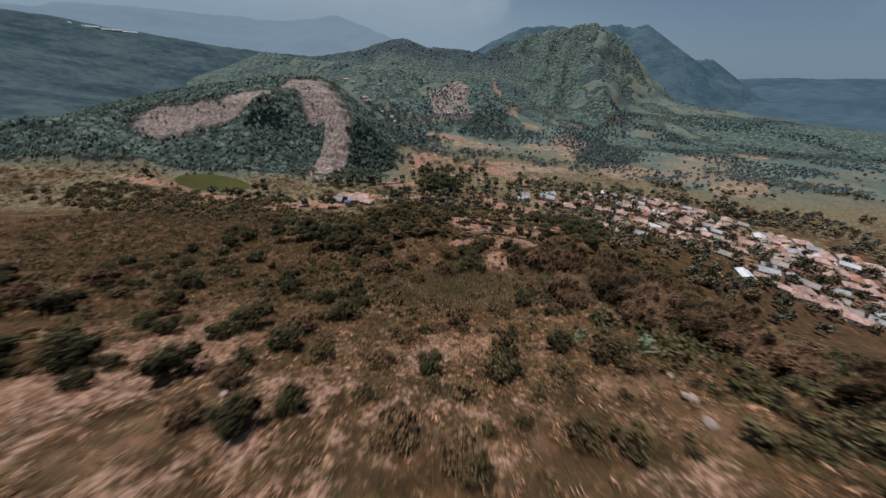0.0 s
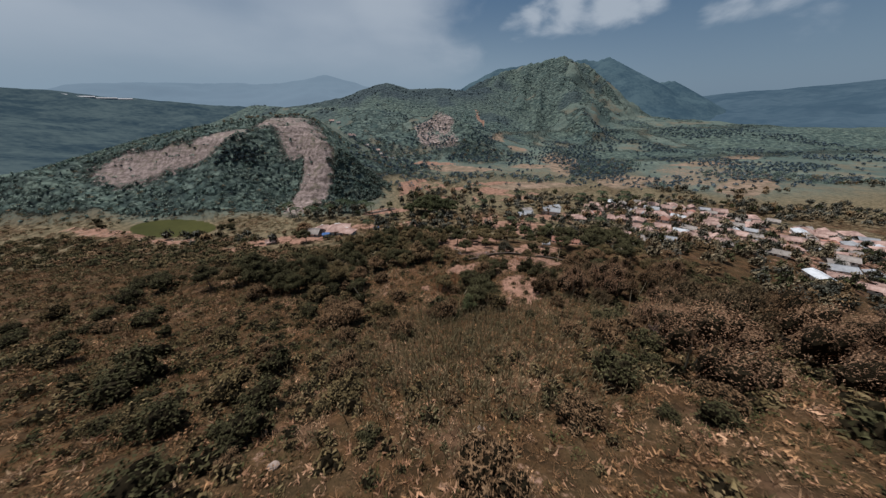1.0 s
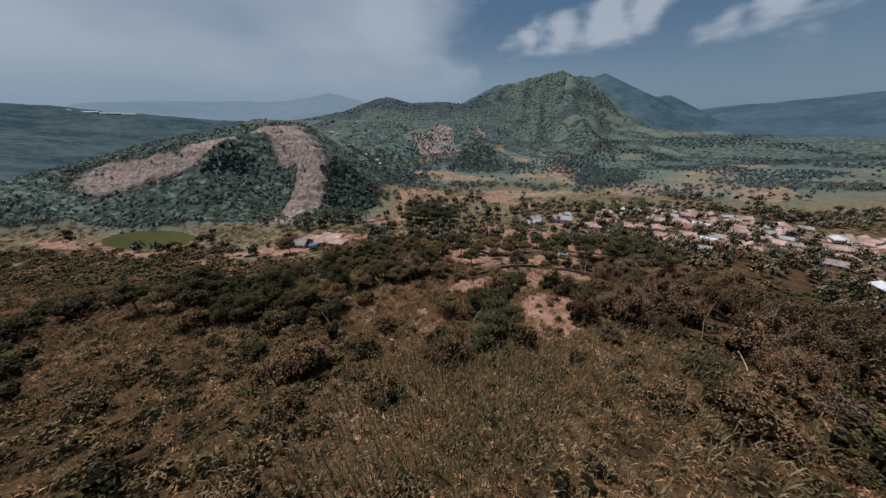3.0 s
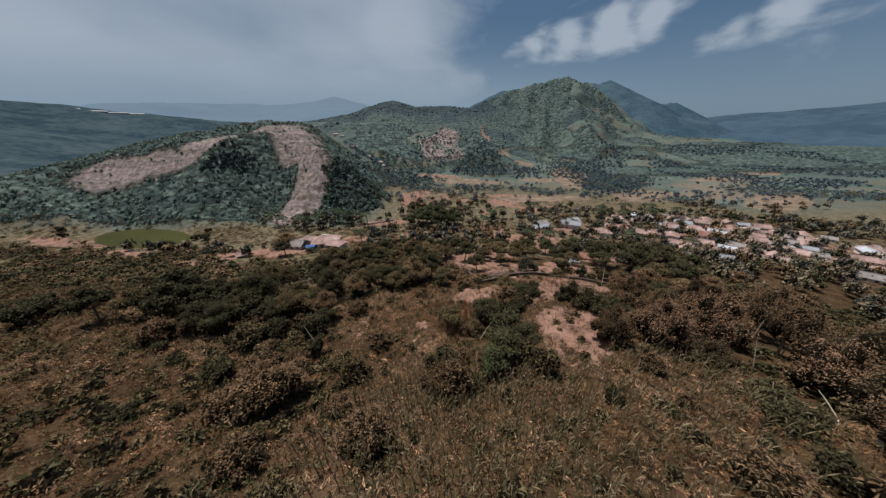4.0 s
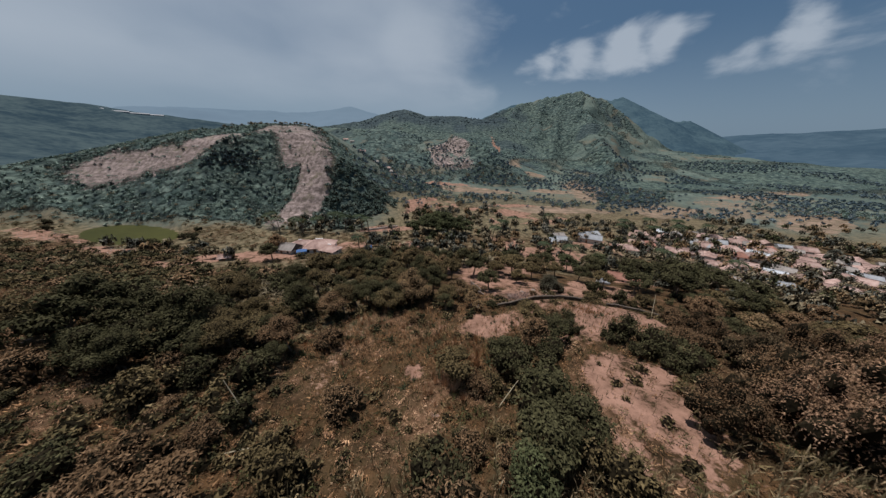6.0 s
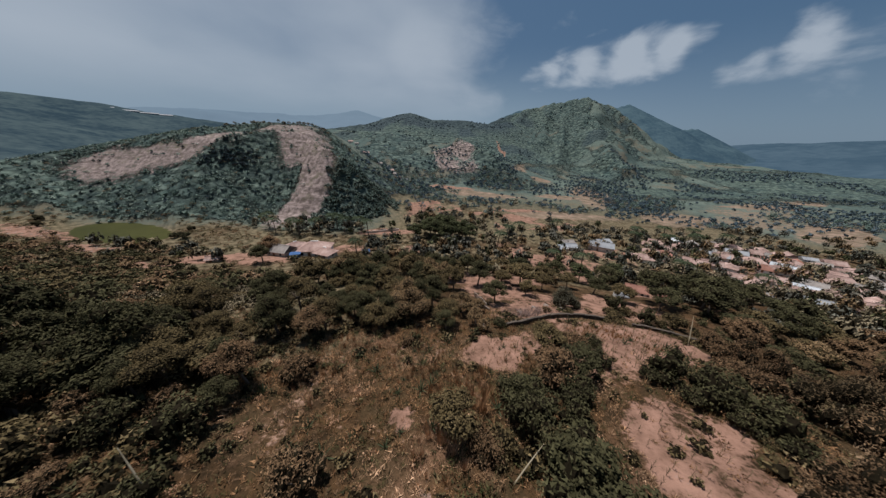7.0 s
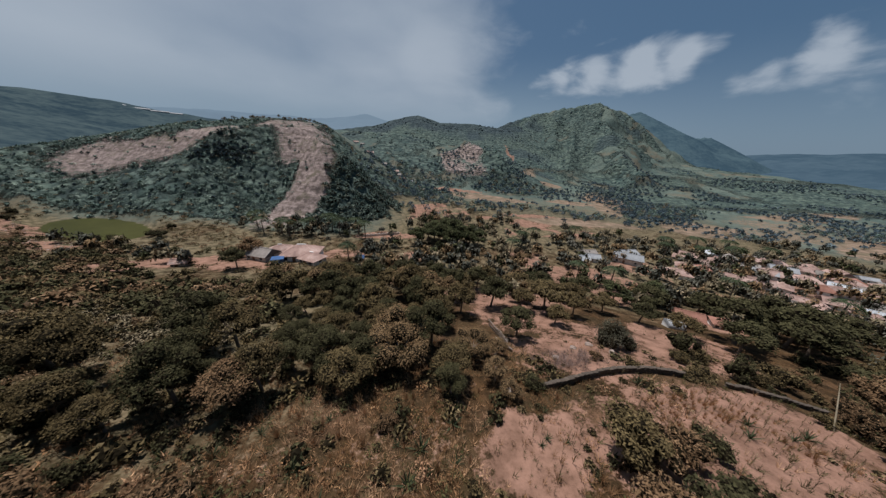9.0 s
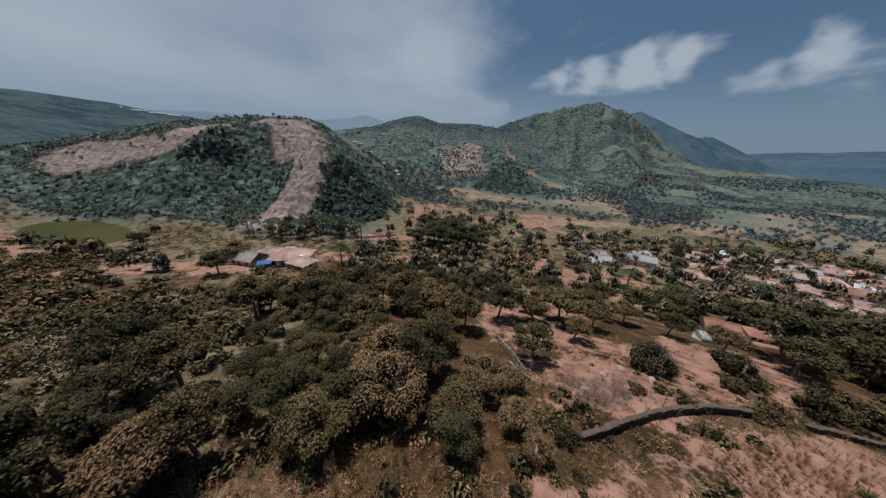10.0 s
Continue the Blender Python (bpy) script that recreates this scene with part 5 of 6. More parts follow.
    for name, mat, label, share in (("flank_scrub", "leaf_brown", "brown withered scrub on the east flank", 0.3), ("flank_scrub", "leaf_olive", "olive scrub on the east flank", 0.22), ("flank_scrub", "leaf_dark", "dark scrub on the east flank", 0.5)):
        x, y = scatter(15, 112, -10, 92, 1.9, lambda a, b: flank(a, b) * share)
        sow(name, heap if mat == "leaf_brown" else mid, x, y, 0.6 + 1.0 * rng.random(len(x)), M[mat], label, "scrub", 0.08)


slope_scrub()


def lump(r):
    """A rough stone of radius one half."""
    a = np.arange(6) * math.pi / 3
    ring = lambda q, z: np.stack([q * np.cos(a), q * np.sin(a), 0 * a + z], 1) * (0.75 + 0.5 * r.random((6, 1)))
    v = np.concatenate([ring(0.45, -0.15), ring(0.4, 0.25), [[0, 0, 0.42]]])
    f = [(i, (i + 1) % 6, 6 + (i + 1) % 6) for i in range(6)] + [(i, 6 + (i + 1) % 6, 6 + i) for i in range(6)] + [(6 + i, 6 + (i + 1) % 6, 12) for i in range(6)]
    return v, np.array(f)


def grasses():
    def dry(x, y):
        return np.clip((0.75 + 0.5 * fbm(x, y, 7, 3, 71)) * sstep(92, 75, y) * (0.65 + 0.35 * sstep(8, 26, y)), 0, 1) * (1 - 0.8 * sstep(0.3, 0.8, soil_of(x, y)))
    x, y = scatter(-22, 32, 14, 58, 0.52, lambda a, b: 0.85 * dry(a, b))
    sow("dry_grass", blades_fine, x, y, 0.22 + 0.3 * rng.random(len(x)), M["grass"], "dry straw-brown grass over the hillside", "grass", 0.03)
    x, y = scatter(-40, 34, -6, 74, 0.6, lambda a, b: 0.85 * dry(a, b) * (1 - (a > -22) * (a < 32) * (b > 14) * (b < 58)))
    sow("dry_grass", tufts, x, y, 0.25 + 0.35 * rng.random(len(x)), M["grass"], "dry brown grass at the edges of the hillside", "grass", 0.03)
    x, y = scatter(-40, 34, -6, 32, 0.42, lambda a, b: sstep(0.3, 0.7, covers(a, b, height(a, b))[5]) * 0.85)
    sow("straw_grass", tufts, x, y, 0.25 + 0.3 * rng.random(len(x)), M["straw"], "pale pinkish straw grass on the hilltop", "grass", 0.03)
    x, y = scatter(-50, 40, -8, 84, 0.66, lambda a, b: np.clip(0.4 + 0.9 * fbm(a, b, 9, 3, 73), 0, 1) * dry(a, b))
    sow("weeds", blades_fine, x, y, 0.22 + 0.3 * rng.random(len(x)), M["weed"], "dull green weeds among the dry grass", "weeds", 0.03)
    x, y = scatter(-125, -36, -6, 84, 1.1, dry)
    sow("dry_grass", tufts, x, y, 0.4 + 0.4 * rng.random(len(x)), M["grass"], "dry grass on the far side of the slope", "grass", 0.03)
    # tussocks: grass grown into rounded clumps
    for mat, share, label in (("grass", 0.42, "rounded tussocks of dry brown grass on the slope"), ("straw", 0.08, "pale straw-coloured tussocks on the slope"), ("weed", 0.3, "dark green weedy tussocks on the slope")):
        x, y = scatter(-44, 34, -4, 72, 1.0, lambda a, b: share * np.clip(0.75 + 1.1 * fbm(a, b, 5, 3, 83), 0, 1) * (1 - sstep(0.3, 0.8, soil_of(a, b))) * (1 - 0.75 * blob(a, b, 5, 35, 13, 11, 10)))
        sow("grass_tussocks", tussock, x, y, 0.3 + 0.55 * rng.random(len(x)) ** 1.5, M[mat], label, "grass", 0.08)
    # a close rough carpet between the bushes and under the corn
    carpet = [heap_shape(rng, 16, 0.52, 0.18) for _ in range(8)]
    for mat, share, label in (("grass", 0.5, "rough brown grass and dead stalks between the bushes"), ("leaf_olive", 0.42, "rough olive herbs between the bushes"), ("leaf_dark", 0.3, "dark low herbs between the bushes")):
        x, y = scatter(-60, 34, 6, 64, 0.85, lambda a, b: share * np.clip(0.8 + 0.9 * fbm(a, b, 7, 3, 86), 0, 1) * sstep(0.6, 0.2, soil_of(a, b)) * (0.7 + 0.3 * sstep(14, 28, b)))
        sow("rough_herbs", carpet, x, y, 0.38 + 0.4 * rng.random(len(x)), M[mat], label, "herbs", 0.1, tall=0.75 + 0.5 * rng.random(len(x)))
    x, y = scatter(-12, 30, 18, 52, 0.75, lambda a, b: 0.6 * np.maximum(blob(a, b, 5, 35, 15, 13, 10, 0.3), blob(a, b, 23, 40, 8, 7, 10, 0.3)) * np.clip(0.55 + 1.2 * fbm(a, b, 4, 3, 87), 0, 1))
    sow("rough_herbs", carpet, x, y, 0.25 + 0.35 * rng.random(len(x)), M["straw"], "pale dead stalks between the corn", "stalks", 0.1, tall=0.8 + 0.5 * rng.random(len(x)))
    x, y = scatter(-22, 32, 0, 26, 0.7, lambda a, b: 0.62 * np.clip(0.6 + 1.2 * fbm(a, b, 4, 3, 87), 0, 1) * sstep(26, 20, b))
    sow("rough_herbs", carpet, x, y, 0.4 + 0.45 * rng.random(len(x)), M["straw"], "pale pinkish dead grass clumps on the hilltop", "grass", 0.1, tall=0.7 + 0.5 * rng.random(len(x)))
    reed = [tuft_shape(rng, 46, 0.012, 0.45) for _ in range(5)]
    x, y = scatter(-3, 9, 50, 64, 0.8, lambda a, b: 0.8 * blob(a, b, 3.4, 57.5, 2.6, 4.5, -20, 0.4))
    sow("tall_grass", reed, x, y, 0.9 + 0.9 * rng.random(len(x)), M["grass"], "tall orange-brown grass beside the bushes", "grass", 0.03)
    x, y = scatter(17, 32, 66, 74, 0.5, lambda a, b: 0.75 * np.maximum(blob(a, b, 23.2, 70.0, 4.6, 1.7, 14, 0.5), 0.6 * blob(a, b, 30, 67.4, 3.0, 1.6, 0, 0.5)))
    sow("tall_grass", reed, x, y, 0.4 + 0.4 * rng.random(len(x)), M["grass"], "low orange-brown grass below the stone wall", "grass", 0.03)
    x, y = scatter(-12, 14, 58, 71, 0.9, lambda a, b: 0.5 * np.clip(0.5 + 1.2 * fbm(a, b, 4, 3, 84), 0, 1) * sstep(0.7, 0.3, soil_of(a, b)))
    sow("tall_grass", reed, x, y, 0.5 + 0.6 * rng.random(len(x)), M["grass"], "tufts of tall brown grass on the open slope", "grass", 0.03)
    x, y = scatter(9, 22, 73, 81, 0.4, lambda a, b: 0.8 * blob(a, b, 15.6, 76.6, 3.4, 1.7, 10, 0.6))
    sow("dead_brush", [tuft_shape(rng, 30, 0.014, 1.1) for _ in range(5)], x, y, 0.4 + 0.5 * rng.random(len(x)), M["twig"], "cut grey-brown brush lying on bare earth", "brush", 0.05)
    rubble = [(v * (1, 0.8, 0.6), f) for v, f in (lump(rng) for _ in range(5))]
    x, y = scatter(-195, -88, 108, 146, 1.5, lambda a, b: 0.5 * np.maximum(blob(a, b, -113, 119, 24, 3.5, -14), blob(a, b, -160, 136, 26, 4.5, -14)))
    sow("rubble", rubble, x, y, 0.4 + 0.9 * rng.random(len(x)) ** 2, M["rock"], "pale rubble and stones along the pond's bank", "rubble", 0.1)
    # seedlings over the bare field
    x, y = scatter(4, 44, 58, 100, 0.6, lambda a, b: 0.28 * soil_of(a, b) * np.clip(0.5 + 1.5 * fbm(a, b, 5, 3, 75), 0, 1))
    sow("seedlings", tufts, x, y, 0.2 + 0.45 * rng.random(len(x)) ** 2, M["weed"], "sparse seedlings on bare earth", "seedlings", 0.03)
    x, y = scatter(-18, 12, 58, 80, 0.42, lambda a, b: 0.8 * dry(a, b))
    sow("dry_grass", blades_fine, x, y, 0.25 + 0.35 * rng.random(len(x)), M["grass"], "tall brown grass below the grove", "grass", 0.03)
    x, y = scatter(-6, 46, 46, 100, 0.5, lambda a, b: soil_of(a, b) * sstep(0.0, 0.35, fbm(a, b, 5, 3, 77)) * 0.4)
    sow("dry_grass", tufts, x, y, 0.2 + 0.3 * rng.random(len(x)), M["grass"], "dry stalks and grass over bare earth", "grass", 0.03)
    x, y = scatter(6, 46, 60, 100, 2.0, lambda a, b: 0.3 * soil_of(a, b) + 0.25 * sstep(0.2, 0.5, fbm(a, b, 8, 3, 79)))
    sow("brown_scrub", heap, x, y, 0.3 + 0.6 * rng.random(len(x)), M["leaf_brown"], "small dry bushes over the bare field", "scrub", 0.05)


grasses()


def corn():
    shapes = [corn_shape(rng) for _ in range(6)]
    def field(x, y):
        a = np.maximum(blob(x, y, 5, 35, 15, 13, 10, 0.3), 0.55 * blob(x, y, 23, 42, 9, 6, 10, 0.3))
        return a * (0.75 + 0.4 * fbm(x, y, 6, 2, 81))
    x, y = scatter(-16, 36, 16, 62, 0.5, lambda a, b: field(a, b) * (1 - 0.6 * soil_of(a, b)))
    near = np.argsort(np.hypot(x - 4, y - 36))
    single, rest = near[:240], near[240:]
    meshes = [fast_mesh("corn_plant", *s, M["corn"]) for s in shapes]
    z = height(x, y)
    for i in single:
        ob = new("corn_plant", meshes[int(rng.integers(6))])
        h = 1.1 + 0.6 * rng.random()
        ob.matrix_basis = pose(x[i], y[i], z[i], 6 * rng.normal(), 6 * rng.normal(), 360 * rng.random()) @ Matrix.Diagonal((h, h, h, 1))
        tagged(ob, "dry yellow-green corn plant with arching leaves", "corn", "corn on the slope")
    sow("corn_field", shapes, x[rest], y[rest], 1.1 + 0.6 * rng.random(len(rest)), M["corn"], "dry yellow-green corn standing on the slope", "corn", 0.02)
    # green plants by the bare patch and young corn in its rows
    x, y = scatter(8, 36, 40, 74, 0.95, lambda a, b: 0.8 * soil_of(a, b))
    sow("young_corn", shapes, x, y, 0.6 + 0.3 * rng.random(len(x)), M["corn"], "young corn in the bare patch", "corn", 0.02)


corn()


def valley_woods():
    def trees(x, y):
        p = 0.85 * blob(x, y, 5, 172, 19, 22) + 0.8 * blob(x, y, 14, 128, 36, 18, 0) + 0.75 * blob(x, y, 70, 118, 34, 22, -15) + 0.6 * blob(x, y, 95, 160, 70, 16, 6) + 0.95 * blob(x, y, 50, 242, 32, 4, 6) + 0.95 * blob(x, y, 130, 245, 18, 5, 8) + 0.9 * blob(x, y, 205, 300, 60, 27, 35) + 0.8 * blob(x, y, 85, 362, 58, 32, 45) + 0.7 * blob(x, y, 197, 202, 12, 20, -5) + 0.75 * blob(x, y, 340, 225, 60, 20, -30)
        p = p + 0.75 * blob(x, y, 60, 325, 34, 20, 15) + 0.5 * blob(x, y, 120, 100, 60, 40, -35) + 0.7 * blob(x, y, 205, 150, 40, 10, -30) + 0.6 * blob(x, y, 106, 74, 11, 36, 38) + 0.8 * blob(x, y, -55, 157, 34, 8) + 0.5 * blob(x, y, 98, 116, 26, 40, -38) + 0.6 * blob(x, y, 85, 88, 24, 16)
        p = p + 0.6 * sstep(0.05, 0.35, fbm(x, y, 18, 3, 98)) * blob(x, y, 45, 212, 95, 42)
        p = p + 0.7 * sstep(-0.05, 0.25, fbm(x, y, 24, 3, 93)) * blob(x, y, 265, 135, 85, 45, -30)
        p = p + 0.6 * blob(x, y, -8, 126, 22, 16) + 0.5 * blob(x, y, 30, 108, 30, 10)
        p = p + 0.55 * blob(x, y, -30, 300, 40, 70, 10)
        p = p + 0.6 * blob(x, y, -88, 116, 36, 6, -12) + 0.4 * blob(x, y, -20, 136, 30, 8)
        houses = blob(x, y, 159, 106, 64, 32, -38)
        p = p + 0.45 * houses - 0.9 * blob(x, y, -46, 118, 20, 20)
        return np.clip(p, 0, 1) * (1 - 0.25 * houses) * (1 - 0.8 * soil_of(x, y) * (1 - houses))
    for name, mat, label, share in (("valley_trees", "leaf_green", "green trees across the valley floor", 0.14), ("valley_trees", "leaf_lightened", "green trees across the valley floor, lightened for haze", 0.36), ("valley_trees", "leaf_pale", "pale brown trees about the houses", 0.12), ("valley_trees", "leaf_valley", "grey-green trees about the houses", 0.4)):
        # farther trees swap to bluish leaves, haze put into the colour
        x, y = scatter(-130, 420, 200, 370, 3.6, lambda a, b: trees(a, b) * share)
        sow(name, small, x, y, 1.4 + 1.5 * rng.random(len(x)), M[{"leaf_green": "leaf_far", "leaf_lightened": "leaf_banana", "leaf_pale": "leaf_lightened"}.get(mat, "leaf_far")], label, "trees", 0.0, tall=1.1 + 0.5 * rng.random(len(x)))
        x, y = scatter(20, 200, 40, 122, 3.6, lambda a, b: trees(a, b) * share)
        sow(name, near_mid, x, y, 1.3 + 1.5 * rng.random(len(x)), M[mat], label, "trees", 0.0, tall=1.2 + 0.6 * rng.random(len(x)))
        x, y = scatter(-130, 380, 40, 200, 3.8, lambda a, b: trees(a, b) * share * (1 - (a > 20) * (a < 200) * (b < 122)))
        sow(name, open_mid, x, y, 1.3 + 1.5 * rng.random(len(x)), M[mat], label, "trees", 0.0, tall=1.3 + 0.7 * rng.random(len(x)))
    # the quarry hill: banana and scrub cover, the dark wood on its east face, the clump above
    def cover(x, y):
        z = height(x, y)
        return sstep(150, 160, y) * sstep(-40, -60, x) * (z > 6) * (z < 56) * (1 - 0.9 * sstep(0.3, 0.6, rock_of(x, y))) * 0.8
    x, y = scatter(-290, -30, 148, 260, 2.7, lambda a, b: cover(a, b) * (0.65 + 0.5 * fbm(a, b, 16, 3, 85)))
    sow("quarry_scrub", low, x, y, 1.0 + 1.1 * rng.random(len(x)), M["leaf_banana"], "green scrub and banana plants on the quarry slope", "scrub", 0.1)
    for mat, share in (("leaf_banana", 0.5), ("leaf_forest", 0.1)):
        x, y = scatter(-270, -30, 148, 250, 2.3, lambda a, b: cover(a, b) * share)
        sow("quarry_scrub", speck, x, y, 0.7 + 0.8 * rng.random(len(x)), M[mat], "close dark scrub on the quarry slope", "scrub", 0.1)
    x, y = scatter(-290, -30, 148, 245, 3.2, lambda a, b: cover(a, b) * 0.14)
    sow("quarry_scrub", low, x, y, 1.0 + 1.0 * rng.random(len(x)), M["leaf_lightened"], "dry pale scrub on the quarry slope", "scrub", 0.1)
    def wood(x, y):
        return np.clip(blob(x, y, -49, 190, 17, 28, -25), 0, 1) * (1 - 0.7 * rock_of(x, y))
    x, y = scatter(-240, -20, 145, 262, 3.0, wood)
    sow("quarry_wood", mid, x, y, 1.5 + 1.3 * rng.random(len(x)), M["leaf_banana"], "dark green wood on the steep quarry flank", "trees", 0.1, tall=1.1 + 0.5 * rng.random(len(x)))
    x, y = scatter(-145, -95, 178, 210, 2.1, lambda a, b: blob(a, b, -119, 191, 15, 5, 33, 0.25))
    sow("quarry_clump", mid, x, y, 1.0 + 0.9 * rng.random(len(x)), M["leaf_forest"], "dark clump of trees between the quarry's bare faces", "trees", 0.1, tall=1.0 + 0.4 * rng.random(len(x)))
    # the plain to the east, and the slopes behind
    def plain(x, y):
        return np.clip(0.9 * sstep(190, 260, y) * sstep(0.0, 0.2, fbm(x, y, 45, 4, 91)) + 0.03 * sstep(180, 230, y), 0, 1) * (1 - 0.9 * soil_of(x, y))
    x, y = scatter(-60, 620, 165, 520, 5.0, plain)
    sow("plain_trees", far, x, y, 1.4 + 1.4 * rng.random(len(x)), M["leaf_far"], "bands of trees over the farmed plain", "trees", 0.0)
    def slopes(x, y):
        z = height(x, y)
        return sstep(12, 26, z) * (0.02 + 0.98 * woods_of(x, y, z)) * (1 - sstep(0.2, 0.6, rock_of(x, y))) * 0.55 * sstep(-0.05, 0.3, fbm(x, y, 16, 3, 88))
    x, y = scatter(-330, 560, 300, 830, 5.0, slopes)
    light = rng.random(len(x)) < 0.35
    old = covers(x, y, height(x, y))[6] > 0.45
    # mountain trees take the leaf colours that carry painted haze
    for pick, mat, label in ((~light & ~old, "leaf_far", "woods over the steep green mountain"), (light & ~old, "leaf_banana", "lighter green trees over the steep mountain"), (old, "leaf_forest", "dark forest on the hill behind, tinted blue for haze")):
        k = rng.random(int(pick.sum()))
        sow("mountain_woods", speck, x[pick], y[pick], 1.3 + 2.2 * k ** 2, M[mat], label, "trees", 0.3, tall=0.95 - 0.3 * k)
    # trees along the quarry crest
    x = rng.uniform(-150, -70, 46)
    y = np.interp(x, *np.array([(p[0], p[1]) for p in QUARRY_TOP]).T) + rng.uniform(-6, 3, 46)
    sow("crest_trees", mid, x, y, 0.8 + 0.9 * rng.random(46), M["leaf_lightened"], "small trees along the quarry crest", "trees", 0.0, tall=0.9 + 0.5 * rng.random(46))


valley_woods()


# ---- buildings ----
def roof_mesh(name, w, d, rise, mat, hip=False, eave=0.55, thick=0.14):
    """A tiled or sheeted roof over a w by d plan, its ridge along x, with thickness and overhang."""
    a, b = w / 2 + eave, d / 2 + eave
    r = w / 2 - (d / 2 if hip else -eave)
    drop = rise * eave / (d / 2)
    top = [(-a, -b, -drop), (a, -b, -drop), (a, b, -drop), (-a, b, -drop), (-r, 0, rise), (r, 0, rise)]
    v = top + [(x, y, z - thick) for x, y, z in top]
    f = [(0, 1, 5, 4), (2, 3, 4, 5), (1, 2, 5), (3, 0, 4), (7, 6, 10, 11), (9, 8, 11, 10), (8, 7, 11), (6, 9, 10), (0, 6, 7, 1), (1, 7, 8, 2), (2, 8, 9, 3), (3, 9, 6, 0)]
    return mesh_from(name, v, f, mat, False)


def shed_roof_mesh(name, w, d, rise, mat, eave=0.4, thick=0.08):
    a, b = w / 2 + eave, d / 2 + eave
    top = [(-a, -b, 0), (a, -b, 0), (a, b, rise), (-a, b, rise)]
    # corrugation as fine ribs across the slope
    n = 14
    v, f = [], []
    for i in range(n + 1):
        x = -a + 2 * a * i / n
        lift = 0.05 if i % 2 else 0.0
        v += [(x, -b, lift), (x, b, rise + lift), (x, -b, lift - thick), (x, b, rise + lift - thick)]
    for i in range(n):
        p, q = 4 * i, 4 * i + 4
        f += [(p, q, q + 1, p + 1), (p + 3, q + 3, q + 2, p + 2), (p + 2, q + 2, q, p), (p + 1, q + 1, q + 3, p + 3)]
    f += [(0, 1, 3, 2), (4 * n + 2, 4 * n + 3, 4 * n + 1, 4 * n)]
    return mesh_from(name, v, f, mat, False)


def gable_walls(name, w, d, h, rise, mat):
    """Walls with gable ends, closed below the roof."""
    x, y, r = w / 2, d / 2, rise - 0.06
    v = [(-x, -y, -1.2), (x, -y, -1.2), (x, y, -1.2), (-x, y, -1.2), (-x, -y, h), (x, -y, h), (x, y, h), (-x, y, h), (-x, 0, h + r), (x, 0, h + r)]
    f = [(0, 1, 5, 4), (2, 3, 7, 6), (1, 2, 6, 9, 5), (3, 0, 4, 8, 7), (3, 2, 1, 0), (4, 5, 9, 8), (6, 7, 8, 9)]
    return mesh_from(name, v, f, mat, False)


def house(name, w, d, h, rise, roof, walls, label, hip=False, group="", ridge=None):
    """A small house: walls, roof with ridge cap, door and windows with panes."""
    ob = empty(name, 0, 0, 0)
    part("wall", gable_walls("wall", w, d, h, 0.06 if hip else rise, walls), ob)
    roof_ob = new("roof", roof_mesh("roof", w, d, rise, roof, hip))
    roof_ob.parent, roof_ob.location = ob, (0, 0, h)
    reach = w - d if hip else w + 1.0
    cap = new("ridge_cap", box_mesh("ridge_cap", max(1.2, reach), 0.34, 0.14, ridge or roof, (0, 0, h + rise - 0.05)))
    cap.parent = roof_ob
    cap.matrix_parent_inverse = roof_ob.matrix_basis.inverted()
    part("door", box_mesh("door", 0.95, 0.08, 2.05, M["door"], (-w * 0.12, -d / 2 - 0.03, 0.0)), ob, "brown wooden door")
    for x, y, turn in ((w * 0.28, -d / 2, 0), (-w * 0.36, -d / 2, 0), (w / 2, 0, 90), (0, d / 2, 0)):
        win = part("window", box_mesh("window", 1.25, 0.1, 1.15, M["plaster_white"], (0, 0, 0.95)), ob)
        win.matrix_basis = pose(x, y, 0, 0, 0, turn)
        part("pane", box_mesh("pane", 1.05, 0.12, 0.95, M["glass"], (0, 0, 1.05), 0.0), win)
    return tagged(ob, label, "house", group)


VILLAGE = "village houses"
kinds_of_house = [
    (house("house", 9.0, 6.5, 2.7, 1.9, M["tile"], M["plaster"], "village house with a faded clay-tile gable roof", False, VILLAGE), 0.38),
    (house("house", 10.0, 7.5, 2.8, 2.1, M["tile"], M["plaster_white"], "village house with a hipped clay-tile roof", True, VILLAGE), 0.27),
    (house("house", 7.5, 6.0, 2.6, 1.5, M["asbestos"], M["plaster"], "village house with a weathered grey roof", False, VILLAGE), 0.16),
    (house("house", 9.5, 7.0, 2.9, 1.5, M["sheet"], M["plaster_white"], "village house with a grey metal roof", False, VILLAGE), 0.08),
    (house("house", 8.0, 6.0, 2.7, 1.9, M["tile_red"], M["plaster_white"], "village house with a bright red-tile roof", True, VILLAGE), 0.1),
    (house("house", 8.5, 6.5, 2.8, 1.2, M["sheet_white"], M["plaster_white"], "village house with a white metal roof", False, VILLAGE), 0.05),
]
used_kinds = set()


def settle(k, x, y, turn, size=1.0, drop=0.0):
    """Puts a house of kind k on the ground: the first one itself, later ones as copies."""
    src = kinds_of_house[k][0]
    m = pose(x, y, ground_at(x, y) - drop, 0, 0, turn)
    ob = src if k not in used_kinds else copy_thing(src, m)
    used_kinds.add(k)
    ob.matrix_basis = m
    ob.scale = (size, size, size)
    return ob


